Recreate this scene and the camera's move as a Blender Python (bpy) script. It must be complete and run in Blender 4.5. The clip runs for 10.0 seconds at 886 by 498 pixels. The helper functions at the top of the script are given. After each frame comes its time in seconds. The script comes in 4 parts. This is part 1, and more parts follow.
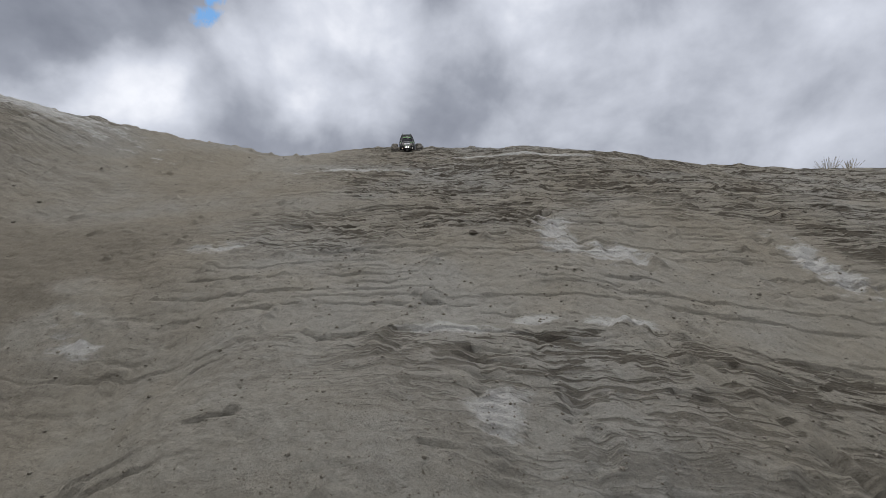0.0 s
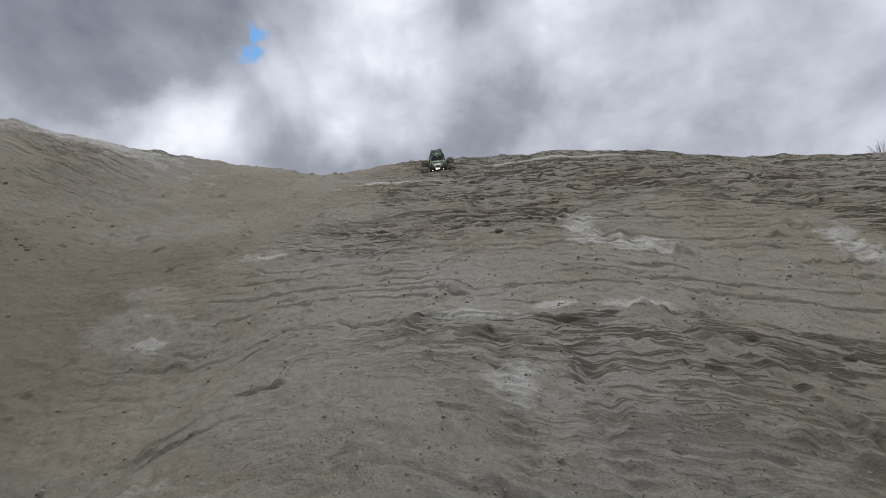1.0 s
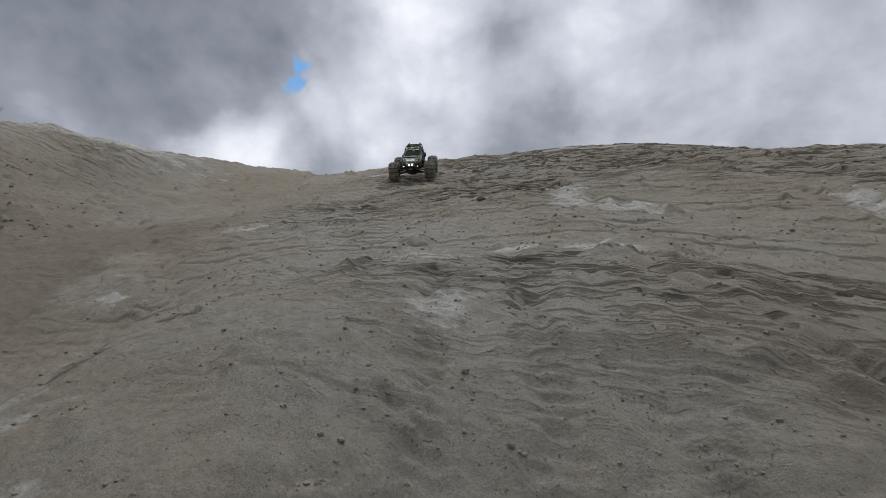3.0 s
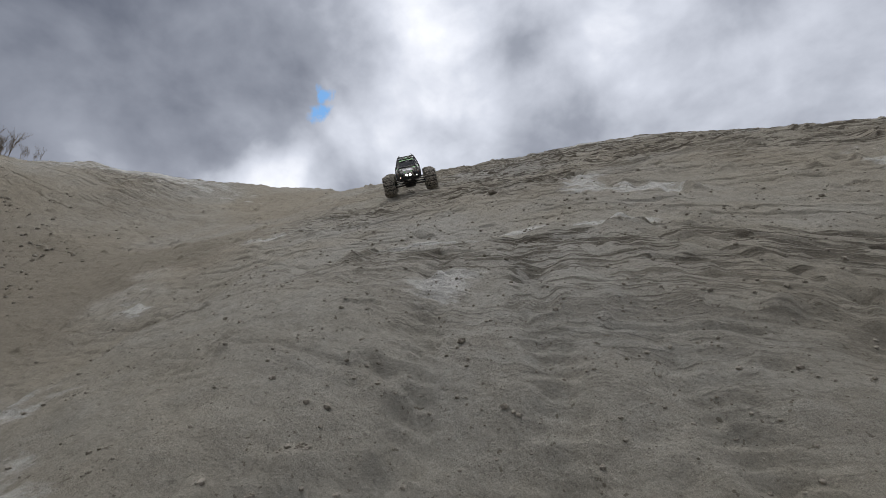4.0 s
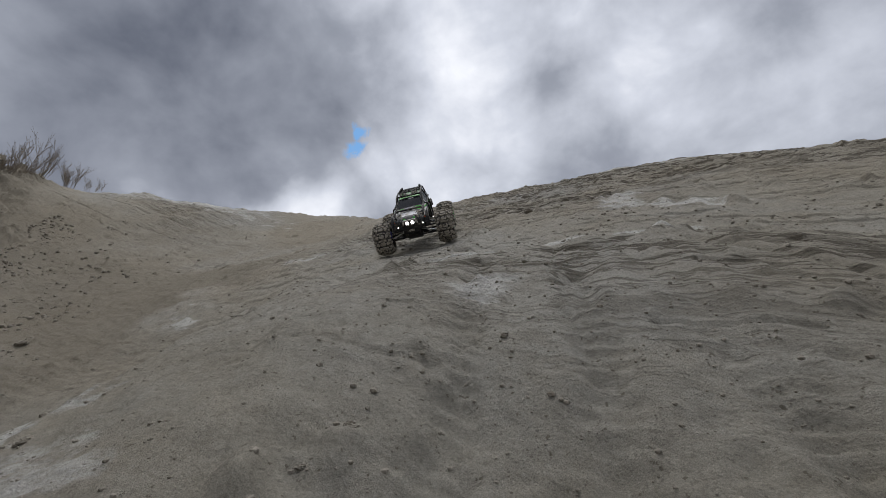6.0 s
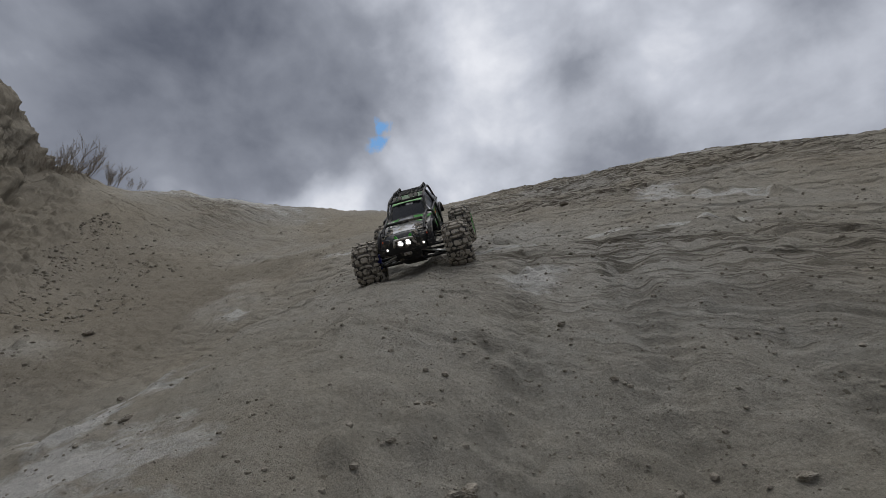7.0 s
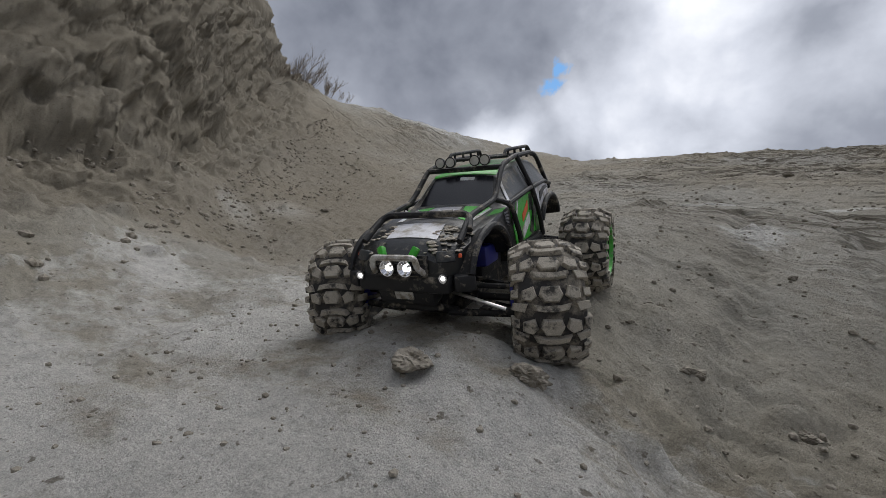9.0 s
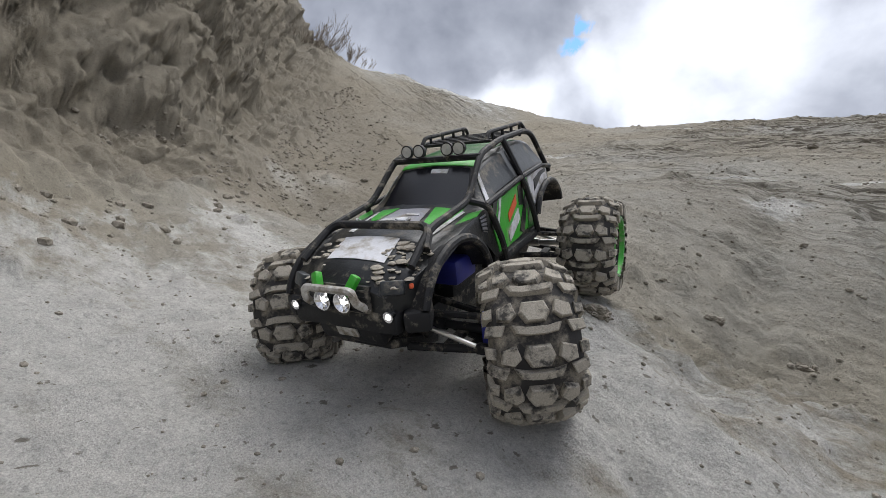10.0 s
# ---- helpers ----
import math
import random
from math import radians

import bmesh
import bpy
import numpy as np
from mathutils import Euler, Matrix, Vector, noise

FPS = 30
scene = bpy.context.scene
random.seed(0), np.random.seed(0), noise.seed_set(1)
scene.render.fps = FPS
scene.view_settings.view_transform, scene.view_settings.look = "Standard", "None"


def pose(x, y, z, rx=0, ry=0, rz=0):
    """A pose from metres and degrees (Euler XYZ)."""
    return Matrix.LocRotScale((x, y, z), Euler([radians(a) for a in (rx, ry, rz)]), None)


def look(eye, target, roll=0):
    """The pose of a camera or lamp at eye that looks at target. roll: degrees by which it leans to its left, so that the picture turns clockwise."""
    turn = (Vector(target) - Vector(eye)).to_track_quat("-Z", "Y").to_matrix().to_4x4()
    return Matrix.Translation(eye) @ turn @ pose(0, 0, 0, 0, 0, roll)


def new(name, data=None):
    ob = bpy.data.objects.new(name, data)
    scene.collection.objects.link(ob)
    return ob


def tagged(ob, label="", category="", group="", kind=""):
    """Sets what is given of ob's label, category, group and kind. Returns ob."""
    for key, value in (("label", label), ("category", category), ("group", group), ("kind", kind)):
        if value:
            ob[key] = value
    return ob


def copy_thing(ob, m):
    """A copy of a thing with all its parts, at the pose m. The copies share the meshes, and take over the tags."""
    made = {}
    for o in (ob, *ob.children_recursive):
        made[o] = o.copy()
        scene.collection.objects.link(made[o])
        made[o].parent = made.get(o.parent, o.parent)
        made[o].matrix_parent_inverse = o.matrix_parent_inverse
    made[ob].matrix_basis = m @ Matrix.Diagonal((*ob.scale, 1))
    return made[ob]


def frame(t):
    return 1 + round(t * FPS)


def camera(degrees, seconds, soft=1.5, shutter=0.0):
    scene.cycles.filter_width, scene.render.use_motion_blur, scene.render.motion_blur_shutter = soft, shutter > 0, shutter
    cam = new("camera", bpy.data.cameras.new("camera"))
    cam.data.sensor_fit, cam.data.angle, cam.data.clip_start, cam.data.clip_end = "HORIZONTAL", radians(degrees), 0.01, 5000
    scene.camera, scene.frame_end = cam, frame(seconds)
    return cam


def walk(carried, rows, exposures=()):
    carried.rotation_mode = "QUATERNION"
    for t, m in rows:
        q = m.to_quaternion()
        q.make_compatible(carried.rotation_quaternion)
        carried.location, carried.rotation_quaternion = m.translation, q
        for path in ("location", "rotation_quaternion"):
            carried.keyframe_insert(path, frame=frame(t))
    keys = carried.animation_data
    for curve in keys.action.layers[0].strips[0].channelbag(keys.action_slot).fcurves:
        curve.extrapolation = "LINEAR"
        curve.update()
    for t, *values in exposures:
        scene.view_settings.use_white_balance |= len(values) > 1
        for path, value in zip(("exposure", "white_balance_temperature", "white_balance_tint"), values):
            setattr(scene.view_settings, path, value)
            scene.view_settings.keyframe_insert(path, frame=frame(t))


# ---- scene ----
cam = camera(90.0, 10.0, 0.8)
# seconds, place, and the turn in degrees of the hand-held camera
PATH = [
    (0, 0.192, 0.073, 0.971, 93.84, 0.39, 3.08),
    (0.5, 0.260, -0.022, 0.898, 93.93, 1.32, 5.43),
    (1, 0.292, -0.055, 0.858, 95.87, 2.51, 8.67),
    (1.5, 0.412, 0.048, 0.752, 102.00, 3.08, 10.50),
    (2, 0.477, 0.071, 0.702, 102.28, 4.75, 9.13),
    (2.5, 0.553, 0.075, 0.654, 98.58, 3.24, 10.24),
    (3, 0.598, 0.171, 0.518, 98.91, 1.67, 13.04),
    (3.2, 0.608, 0.233, 0.463, 99.04, 2.64, 13.17),
    (4.3, 0.683, 0.245, 0.380, 101.82, 4.11, 18.63),
    (4.5, 0.676, 0.273, 0.353, 102.14, 3.51, 18.97),
    (5, 0.698, 0.254, 0.344, 104.51, 3.08, 19.28),
    (5.5, 0.675, 0.262, 0.328, 105.59, 3.25, 19.97),
    (7, 0.580, 0.148, 0.309, 104.88, 3.24, 24.36),
    (7.5, 0.555, 0.150, 0.294, 104.35, 2.50, 24.98),
    (8, 0.524, 0.117, 0.277, 103.76, 1.46, 26.67),
    (8.5, 0.464, 0.060, 0.217, 102.37, -4.45, 32.74),
    (9, 0.470, -0.121, 0.159, 96.57, -12.15, 40.22),
    (9.5, 0.507, -0.215, 0.143, 93.87, -13.32, 41.90),
    (10, 0.512, -0.366, 0.118, 91.82, -12.52, 42.19),
]
EXPOSURES = [(0.0, 0.42), (1.0, 0.47), (1.5, 0.45), (3.0, 0.40), (5.0, 0.62), (5.6, 0.55), (7.0, 0.17), (8.5, 0.30), (9.0, 0.55), (9.5, 0.92), (10.0, 1.1)]
walk(cam, [(t, pose(*p)) for t, *p in PATH], EXPOSURES)

# ---- world and sun ----
SUN_DIR = Vector((-0.25, 0.30, 0.92)).normalized()      # behind the bright cloud above the brow


def make_world():
    w = bpy.data.worlds.new("cloudy_sky")
    scene.world = w
    w.use_nodes = True
    nt = w.node_tree
    nt.nodes.clear()
    N, L = nt.nodes.new, nt.links.new

    def math_(op, a, b=0.0, clamp=False):
        n = N("ShaderNodeMath")
        n.operation, n.use_clamp = op, clamp
        for k, v in enumerate((a, b)):
            if hasattr(v, "is_linked"):
                L(v, n.inputs[k])
            else:
                n.inputs[k].default_value = v
        return n.outputs[0]

    def mix(f, a, b):
        n = N("ShaderNodeMix")
        n.data_type = "RGBA"
        for sock, v in ((n.inputs[0], f), (n.inputs[6], a), (n.inputs[7], b)):
            if hasattr(v, "is_linked"):
                L(v, sock)
            else:
                sock.default_value = v if isinstance(v, float) else (*v, 1)
        return n.outputs[2]

    coord = N("ShaderNodeTexCoord").outputs["Generated"]
    def fbm(scale, detail, rough, off, distort=0.0, stretch=(1, 1, 1)):
        m = N("ShaderNodeMapping")
        m.inputs["Location"].default_value = off
        m.inputs["Scale"].default_value = stretch
        L(coord, m.inputs[0])
        n = N("ShaderNodeTexNoise")
        L(m.outputs[0], n.inputs["Vector"])
        n.inputs["Scale"].default_value, n.inputs["Detail"].default_value = scale, detail
        n.inputs["Roughness"].default_value, n.inputs["Distortion"].default_value = rough, distort
        return n.outputs["Fac"]

    def lobe(d, tight):
        """A soft round region of the sky about the direction d."""
        n = N("ShaderNodeVectorMath")
        n.operation = "DOT_PRODUCT"
        L(warped, n.inputs[0])
        n.inputs[1].default_value = Vector(d).normalized()
        return math_("EXPONENT", math_("MULTIPLY", math_("SUBTRACT", n.outputs["Value"], 1.0), tight))

    wob = N("ShaderNodeTexNoise")
    L(coord, wob.inputs["Vector"])
    wob.inputs["Scale"].default_value, wob.inputs["Detail"].default_value = 5.0, 6.0
    wv = N("ShaderNodeVectorMath")
    wv.operation = "MULTIPLY_ADD"
    L(wob.outputs["Color"], wv.inputs[0])
    wv.inputs[1].default_value = (0.22, 0.22, 0.22)
    L(coord, wv.inputs[2])
    sub = N("ShaderNodeVectorMath")
    sub.operation = "SUBTRACT"
    L(wv.outputs[0], sub.inputs[0])
    sub.inputs[1].default_value = (0.11, 0.11, 0.11)
    nrm = N("ShaderNodeVectorMath")
    nrm.operation = "NORMALIZE"
    L(sub.outputs[0], nrm.inputs[0])
    warped = nrm.outputs[0]

    big = fbm(2.0, 7.0, 0.48, (3.1, 1.7, 0.4), 0.1, (1, 1, 1.15))
    fine = fbm(5.0, 8.0, 0.50, (7.0, 2.0, 1.0), 0.15, (1, 1, 1.15))
    shred = fbm(26.0, 6.0, 0.65, (1.0, 4.0, 2.0), 0.6, (1.6, 1.6, 0.8))
    light = math_("ADD", math_("MULTIPLY", big, 0.55), math_("MULTIPLY", fine, 0.45))
    light = math_("ADD", math_("MULTIPLY", math_("SUBTRACT", light, 0.5), 2.0), 0.38)
    # thin bright cloud before the sun, lower bright banks, and the heavy dark bank to the left
    for d, tight, gain in LOBES:
        light = math_("ADD", light, math_("MULTIPLY", lobe(d, tight), gain))
    light = math_("MAXIMUM", math_("MINIMUM", light, 2.0), 0.0)
    light = math_("DIVIDE", light, 2.0)
    ramp = N("ShaderNodeValToRGB")
    L(light, ramp.inputs[0])
    el = ramp.color_ramp.elements
    el[0].position, el[0].color = 0.0, (0.10, 0.112, 0.145, 1)
    el[1].position, el[1].color = 1.0, (3.4, 3.4, 3.45, 1)
    for p, c in ((0.175, (0.240, 0.258, 0.305)), (0.325, (0.485, 0.51, 0.575)), (0.50, (0.90, 0.91, 0.95))):
        e = el.new(p)
        e.color = (*c, 1)
    sky = N("ShaderNodeTexSky")
    sky.sky_type, sky.sun_disc = "NISHITA", False
    sky.sun_elevation = math.asin(SUN_DIR.z)
    sky.sun_rotation = math.atan2(SUN_DIR.x, SUN_DIR.y)
    blue = N("ShaderNodeMix")
    blue.data_type, blue.blend_type = "RGBA", "MULTIPLY"
    blue.inputs[0].default_value = 1.0
    L(sky.outputs[0], blue.inputs[6])
    blue.inputs[7].default_value = (0.05, 0.085, 0.105, 1)
    hole = math_("MAXIMUM", lobe(HOLE, 1900.0), math_("MULTIPLY", lobe(HOLE_TAIL, 2600.0), 0.9))
    hole = math_("MULTIPLY", math_("SUBTRACT", math_("MULTIPLY", hole, math_("MULTIPLY", shred, 2.0)), 0.46), 2.6, True)
    hole = math_("MULTIPLY", hole, 0.9)
    col = mix(hole, ramp.outputs[0], blue.outputs[2])
    bg = N("ShaderNodeBackground")
    L(col, bg.inputs[0])
    bg.inputs[1].default_value = 1.0
    out = N("ShaderNodeOutputWorld")
    L(bg.outputs[0], out.inputs[0])


def make_sun():
    lamp = bpy.data.lights.new("sun", "SUN")
    lamp.energy, lamp.angle, lamp.color = 0.9, radians(50), (1.0, 0.98, 0.95)
    ob = new("sun", lamp)
    ob.matrix_world = look(SUN_DIR * 30, (0, 0, 0))


# directions of bright (plus) and dark (minus) parts of the cloud cover: direction, tightness, gain
LOBES = [
    ((-0.241, 0.816, 0.525), 25, 0.21),
    ((-0.241, 0.73, 0.64), 30, 0.12),
    ((-0.685, 0.62, 0.382), 14, -0.12),
    ((-0.695, 0.478, 0.536), 16, -0.13),
    ((-0.648, 0.516, 0.56), 16, -0.08),
    ((-0.583, 0.729, 0.358), 250, 0.3),
    ((-0.661, 0.691, 0.292), 300, 0.34),
    ((-0.359, 0.868, 0.344), 200, 0.24),
    ((-0.021, 0.876, 0.482), 60, -0.1),
    ((-0.226, 0.836, 0.5), 10, 0.06),
    ((-0.578, 0.71, 0.402), 200, 0.22),
    ((0.268, 0.862, 0.43), 30, -0.06),
    ((0.242, 0.845, 0.478), 100, 0.1),
    # bright zenith out of view, added to lift the light on the ground
    ((0, 0.1, 0.99), 13, 1.2),
    ((-0.34, 0.76, 0.55), 60, 0.20),
    ((-0.02, 0.74, 0.67), 26, -0.16),
    ((-0.75, 0.6, 0.25), 60, 0.12),
    ((0.42, 0.86, 0.27), 30, 0.12),
    ((0.05, 0.95, 0.30), 25, 0.10),
]
HOLE = (-0.452, 0.741, 0.494)
HOLE_TAIL = (-0.436, 0.722, 0.536)
make_world()
make_sun()


# ---- materials ----
def material(name):
    m = bpy.data.materials.new(name)
    m.use_nodes = True
    return m, m.node_tree, m.node_tree.nodes["Principled BSDF"]


def noise_node(nt, scale, detail=6.0, rough=0.55, stretch=None, off=(0, 0, 0), distort=0.0, coord="Object"):
    tc = nt.nodes.new("ShaderNodeTexCoord")
    n = nt.nodes.new("ShaderNodeTexNoise")
    m = nt.nodes.new("ShaderNodeMapping")
    m.inputs["Location"].default_value = off
    m.inputs["Scale"].default_value = stretch or (1, 1, 1)
    nt.links.new(tc.outputs[coord], m.inputs[0])
    nt.links.new(m.outputs[0], n.inputs["Vector"])
    n.inputs["Scale"].default_value, n.inputs["Detail"].default_value = scale, detail
    n.inputs["Roughness"].default_value, n.inputs["Distortion"].default_value = rough, distort
    return n.outputs["Fac"]


def ramp_node(nt, fac, stops):
    r = nt.nodes.new("ShaderNodeValToRGB")
    nt.links.new(fac, r.inputs[0])
    el = r.color_ramp.elements
    while len(el) < len(stops):
        el.new(0.5)
    for e, (p, c) in zip(el, stops):
        e.position, e.color = p, (*(c if isinstance(c, tuple) else (c, c, c)), 1)
    return r.outputs[0]


def mix_node(nt, fac, a, b, blend="MIX"):
    n = nt.nodes.new("ShaderNodeMix")
    n.data_type, n.blend_type = "RGBA", blend
    for sock, v in ((n.inputs[0], fac), (n.inputs[6], a), (n.inputs[7], b)):
        if hasattr(v, "is_linked"):
            nt.links.new(v, sock)
        else:
            sock.default_value = v if isinstance(v, float) else (*v, 1)
    return n.outputs[2]


def bump_node(nt, height, strength, distance, normal=None):
    b = nt.nodes.new("ShaderNodeBump")
    b.inputs["Strength"].default_value, b.inputs["Distance"].default_value = strength, distance
    nt.links.new(height, b.inputs["Height"])
    if normal:
        nt.links.new(normal, b.inputs["Normal"])
    return b.outputs[0]


def sand_material(name):
    """Damp grey-beige quarry sand: pale dry crusts and trodden sand, browner damp areas with cliff shade painted in,
    cracked bedding with painted ledge shade, dark crumbs and fine grain.
    """
    m, nt, bs = material(name)

    def attr(n):
        a = nt.nodes.new("ShaderNodeAttribute")
        a.attribute_name = n
        return a.outputs["Fac"]

    def calc(op, a, b):
        n = nt.nodes.new("ShaderNodeMath")
        n.operation = op
        for sock, v in zip(n.inputs, (a, b)):
            if hasattr(v, "is_linked"):
                nt.links.new(v, sock)
            else:
                sock.default_value = v
        return n.outputs[0]

    big = noise_node(nt, 0.7, 6, 0.6, distort=0.15)
    mid = noise_node(nt, 5.5, 8, 0.68, (0.8, 1.5, 1.5), (3, 1, 0))
    base = ramp_node(nt, big, [(0.36, (0.276, 0.244, 0.189)), (0.50, (0.298, 0.272, 0.222)), (0.66, (0.318, 0.302, 0.264))])
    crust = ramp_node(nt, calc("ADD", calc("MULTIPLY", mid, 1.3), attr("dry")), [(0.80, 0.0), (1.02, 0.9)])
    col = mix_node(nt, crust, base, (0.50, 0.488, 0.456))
    # damp sand at the cliff, its colour also darkened to stand for shade
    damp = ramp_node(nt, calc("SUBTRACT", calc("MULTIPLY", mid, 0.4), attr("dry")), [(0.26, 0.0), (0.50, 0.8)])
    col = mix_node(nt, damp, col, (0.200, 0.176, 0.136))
    # cracks of the bedding: thin broken lines that run across the slope, ledge shade painted into them
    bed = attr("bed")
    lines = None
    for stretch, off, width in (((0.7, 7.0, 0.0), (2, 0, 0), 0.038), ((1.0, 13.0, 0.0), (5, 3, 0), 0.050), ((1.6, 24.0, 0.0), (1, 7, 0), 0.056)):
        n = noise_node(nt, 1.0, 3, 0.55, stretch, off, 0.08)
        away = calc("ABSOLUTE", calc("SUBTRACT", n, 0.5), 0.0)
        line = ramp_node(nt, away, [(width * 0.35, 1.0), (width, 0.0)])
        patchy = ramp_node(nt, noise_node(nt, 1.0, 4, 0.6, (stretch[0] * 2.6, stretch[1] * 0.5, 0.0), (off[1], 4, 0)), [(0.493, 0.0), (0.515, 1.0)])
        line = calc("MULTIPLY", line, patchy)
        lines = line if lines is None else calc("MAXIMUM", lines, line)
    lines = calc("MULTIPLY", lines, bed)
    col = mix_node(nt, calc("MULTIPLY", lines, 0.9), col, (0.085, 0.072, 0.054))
    mottle = noise_node(nt, 34, 7, 0.72, off=(4, 4, 1))
    col = mix_node(nt, 0.35, col, ramp_node(nt, mottle, [(0.33, 0.62), (0.5, 1.0), (0.68, 1.25)]), "MULTIPLY")
    specks = noise_node(nt, 130, 5, 0.7, off=(2, 7, 1))
    col = mix_node(nt, 0.55, col, ramp_node(nt, specks, [(0.34, 0.55), (0.46, 0.98), (0.60, 1.05), (0.70, 1.35)]), "MULTIPLY")
    grain = noise_node(nt, 480, 3, 0.75)
    col = mix_node(nt, 0.5, col, ramp_node(nt, grain, [(0.32, 0.55), (0.68, 1.42)]), "MULTIPLY")
    crumbs = noise_node(nt, 58, 3, 0.55, off=(9, 2, 5))
    col = mix_node(nt, ramp_node(nt, crumbs, [(0.655, 0.0), (0.70, 0.75)]), col, (0.115, 0.097, 0.073))
    nt.links.new(col, bs.inputs["Base Color"])
    bs.inputs["Roughness"].default_value = 0.95
    bs.inputs["Specular IOR Level"].default_value = 0.12
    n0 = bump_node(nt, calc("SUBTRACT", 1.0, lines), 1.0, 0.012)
    n1 = bump_node(nt, noise_node(nt, 24, 9, 0.72), 0.9, 0.016, n0)
    n2 = bump_node(nt, noise_node(nt, 110, 6, 0.75, off=(1, 2, 3)), 1.0, 0.007, n1)
    n3 = bump_node(nt, noise_node(nt, 300, 3, 0.7, off=(5, 2, 3)), 0.5, 0.0016, n2)
    nt.links.new(n3, bs.inputs["Normal"])
    return m


def plain(name, color, rough=0.5, metal=0.0, spread=0.12, scale=60.0, bump=0.0, coat=0.0):
    """A surface of one colour with slight blotches and fine relief."""
    m, nt, bs = material(name)
    n = noise_node(nt, scale, 5, 0.6)
    lo, hi = [tuple(max(0.0, c * k) for c in color) for k in (1 - spread, 1 + spread)]
    nt.links.new(ramp_node(nt, n, [(0.3, lo), (0.7, hi)]), bs.inputs["Base Color"])
    bs.inputs["Roughness"].default_value, bs.inputs["Metallic"].default_value = rough, metal
    bs.inputs["Coat Weight"].default_value = coat
    if bump:
        nt.links.new(bump_node(nt, noise_node(nt, scale * 3, 5, 0.6), 0.6, bump), bs.inputs["Normal"])
    return m


def dusty(name, color, rough, amount, dust=(0.30, 0.265, 0.21), scale=45.0, coat=0.0, metal=0.0, sharp=0.10):
    """A surface with sand stuck to it in patches. amount: how much of it is covered, 0 to 1."""
    m, nt, bs = material(name)
    n = noise_node(nt, scale, 8, 0.68)
    cover = ramp_node(nt, n, [(max(0.0, 0.68 - 0.5 * amount - sharp), 0.0), (min(1.0, 0.68 - 0.5 * amount + sharp), 1.0)])
    grit = noise_node(nt, 900, 3, 0.7)
    dusted = mix_node(nt, 0.8, dust, ramp_node(nt, grit, [(0.3, 0.6), (0.7, 1.4)]), "MULTIPLY")
    nt.links.new(mix_node(nt, cover, color, dusted), bs.inputs["Base Color"])
    nt.links.new(ramp_node(nt, cover, [(0.0, rough), (1.0, 0.95)]), bs.inputs["Roughness"])
    bs.inputs["Metallic"].default_value, bs.inputs["Coat Weight"].default_value = metal, coat
    bs.inputs["Specular IOR Level"].default_value = 0.3
    nt.links.new(bump_node(nt, n, 0.6, 0.0025), bs.inputs["Normal"])
    return m


def glowing(name, color, strength):
    m, nt, bs = material(name)
    bs.inputs["Base Color"].default_value = (*color, 1)
    bs.inputs["Emission Color"].default_value = (*color, 1)
    bs.inputs["Emission Strength"].default_value = strength
    return m


SAND = sand_material("quarry_sand")
CLOD = dusty("damp_clod", (0.14, 0.122, 0.095), 0.95, 0.42, (0.275, 0.248, 0.205), 70)
RUBBER = dusty("dusty_rubber", (0.035, 0.033, 0.032), 0.8, 0.20, scale=38)
LUG = dusty("sand_caked_rubber", (0.05, 0.047, 0.043), 0.85, 0.50, (0.33, 0.30, 0.25), scale=60, sharp=0.06)
BLACK = dusty("black_plastic", (0.014, 0.014, 0.015), 0.6, 0.07, scale=35)
CHASSIS = dusty("chassis_black", (0.012, 0.012, 0.013), 0.55, 0.10, scale=50)
PAINT_BLACK = dusty("black_lacquer", (0.012, 0.013, 0.014), 0.32, 0.10, scale=28, coat=0.15)
PAINT_GREEN = dusty("green_lacquer", (0.045, 0.36, 0.03), 0.38, 0.08, scale=30, coat=0.1)
PAINT_DARK_GREEN = dusty("dark_green_lacquer", (0.02, 0.13, 0.02), 0.4, 0.10, scale=30, coat=0.1)
PAINT_WHITE = dusty("white_decal", (0.62, 0.62, 0.64), 0.35, 0.22, scale=40)
PAINT_GREY = dusty("grey_decal", (0.28, 0.28, 0.31), 0.35, 0.2, scale=40)
PAINT_RED = plain("orange_red_decal", (0.65, 0.10, 0.03), 0.4)
MUD = dusty("caked_sand", (0.20, 0.17, 0.13), 0.95, 0.7, (0.36, 0.325, 0.27), 60)
WINDOW = plain("smoked_window", (0.010, 0.010, 0.013), 0.22, 0.0, 0.2, 20, 0.0, 0.0)
SIDE_WINDOW = dusty("grey_window", (0.04, 0.044, 0.048), 0.45, 0.10, scale=25, coat=0.1)
STEEL = plain("bare_steel", (0.62, 0.61, 0.59), 0.28, 1.0, 0.1, 90)
ALUMINIUM = dusty("dusty_aluminium", (0.55, 0.54, 0.52), 0.4, 0.35, scale=60, metal=0.6)
CHROME = plain("chrome", (0.8, 0.8, 0.82), 0.08, 1.0, 0.05, 40)
GREEN_RIM = dusty("green_beadlock", (0.06, 0.34, 0.05), 0.35, 0.2, scale=60, metal=0.3)
BLUE = plain("blue_housing", (0.02, 0.025, 0.22), 0.4, 0.0, 0.2)
LAMP = glowing("lit_lamp", (1.0, 0.98, 0.95), 3.0)
LENS = plain("clear_lens", (0.42, 0.42, 0.40), 0.12, 0.3, 0.15, 80, 0.0, 0.8)
BARK = plain("grey_twig", (0.25, 0.21, 0.165), 0.9, 0.0, 0.25, 30)
STRAW = plain("dry_grass", (0.30, 0.25, 0.14), 0.9, 0.0, 0.25, 30)
# ---- terrain shape ----
def smooth(a, b, v):
    t = np.clip((v - a) / (b - a), 0, 1)
    return t * t * (3 - 2 * t)


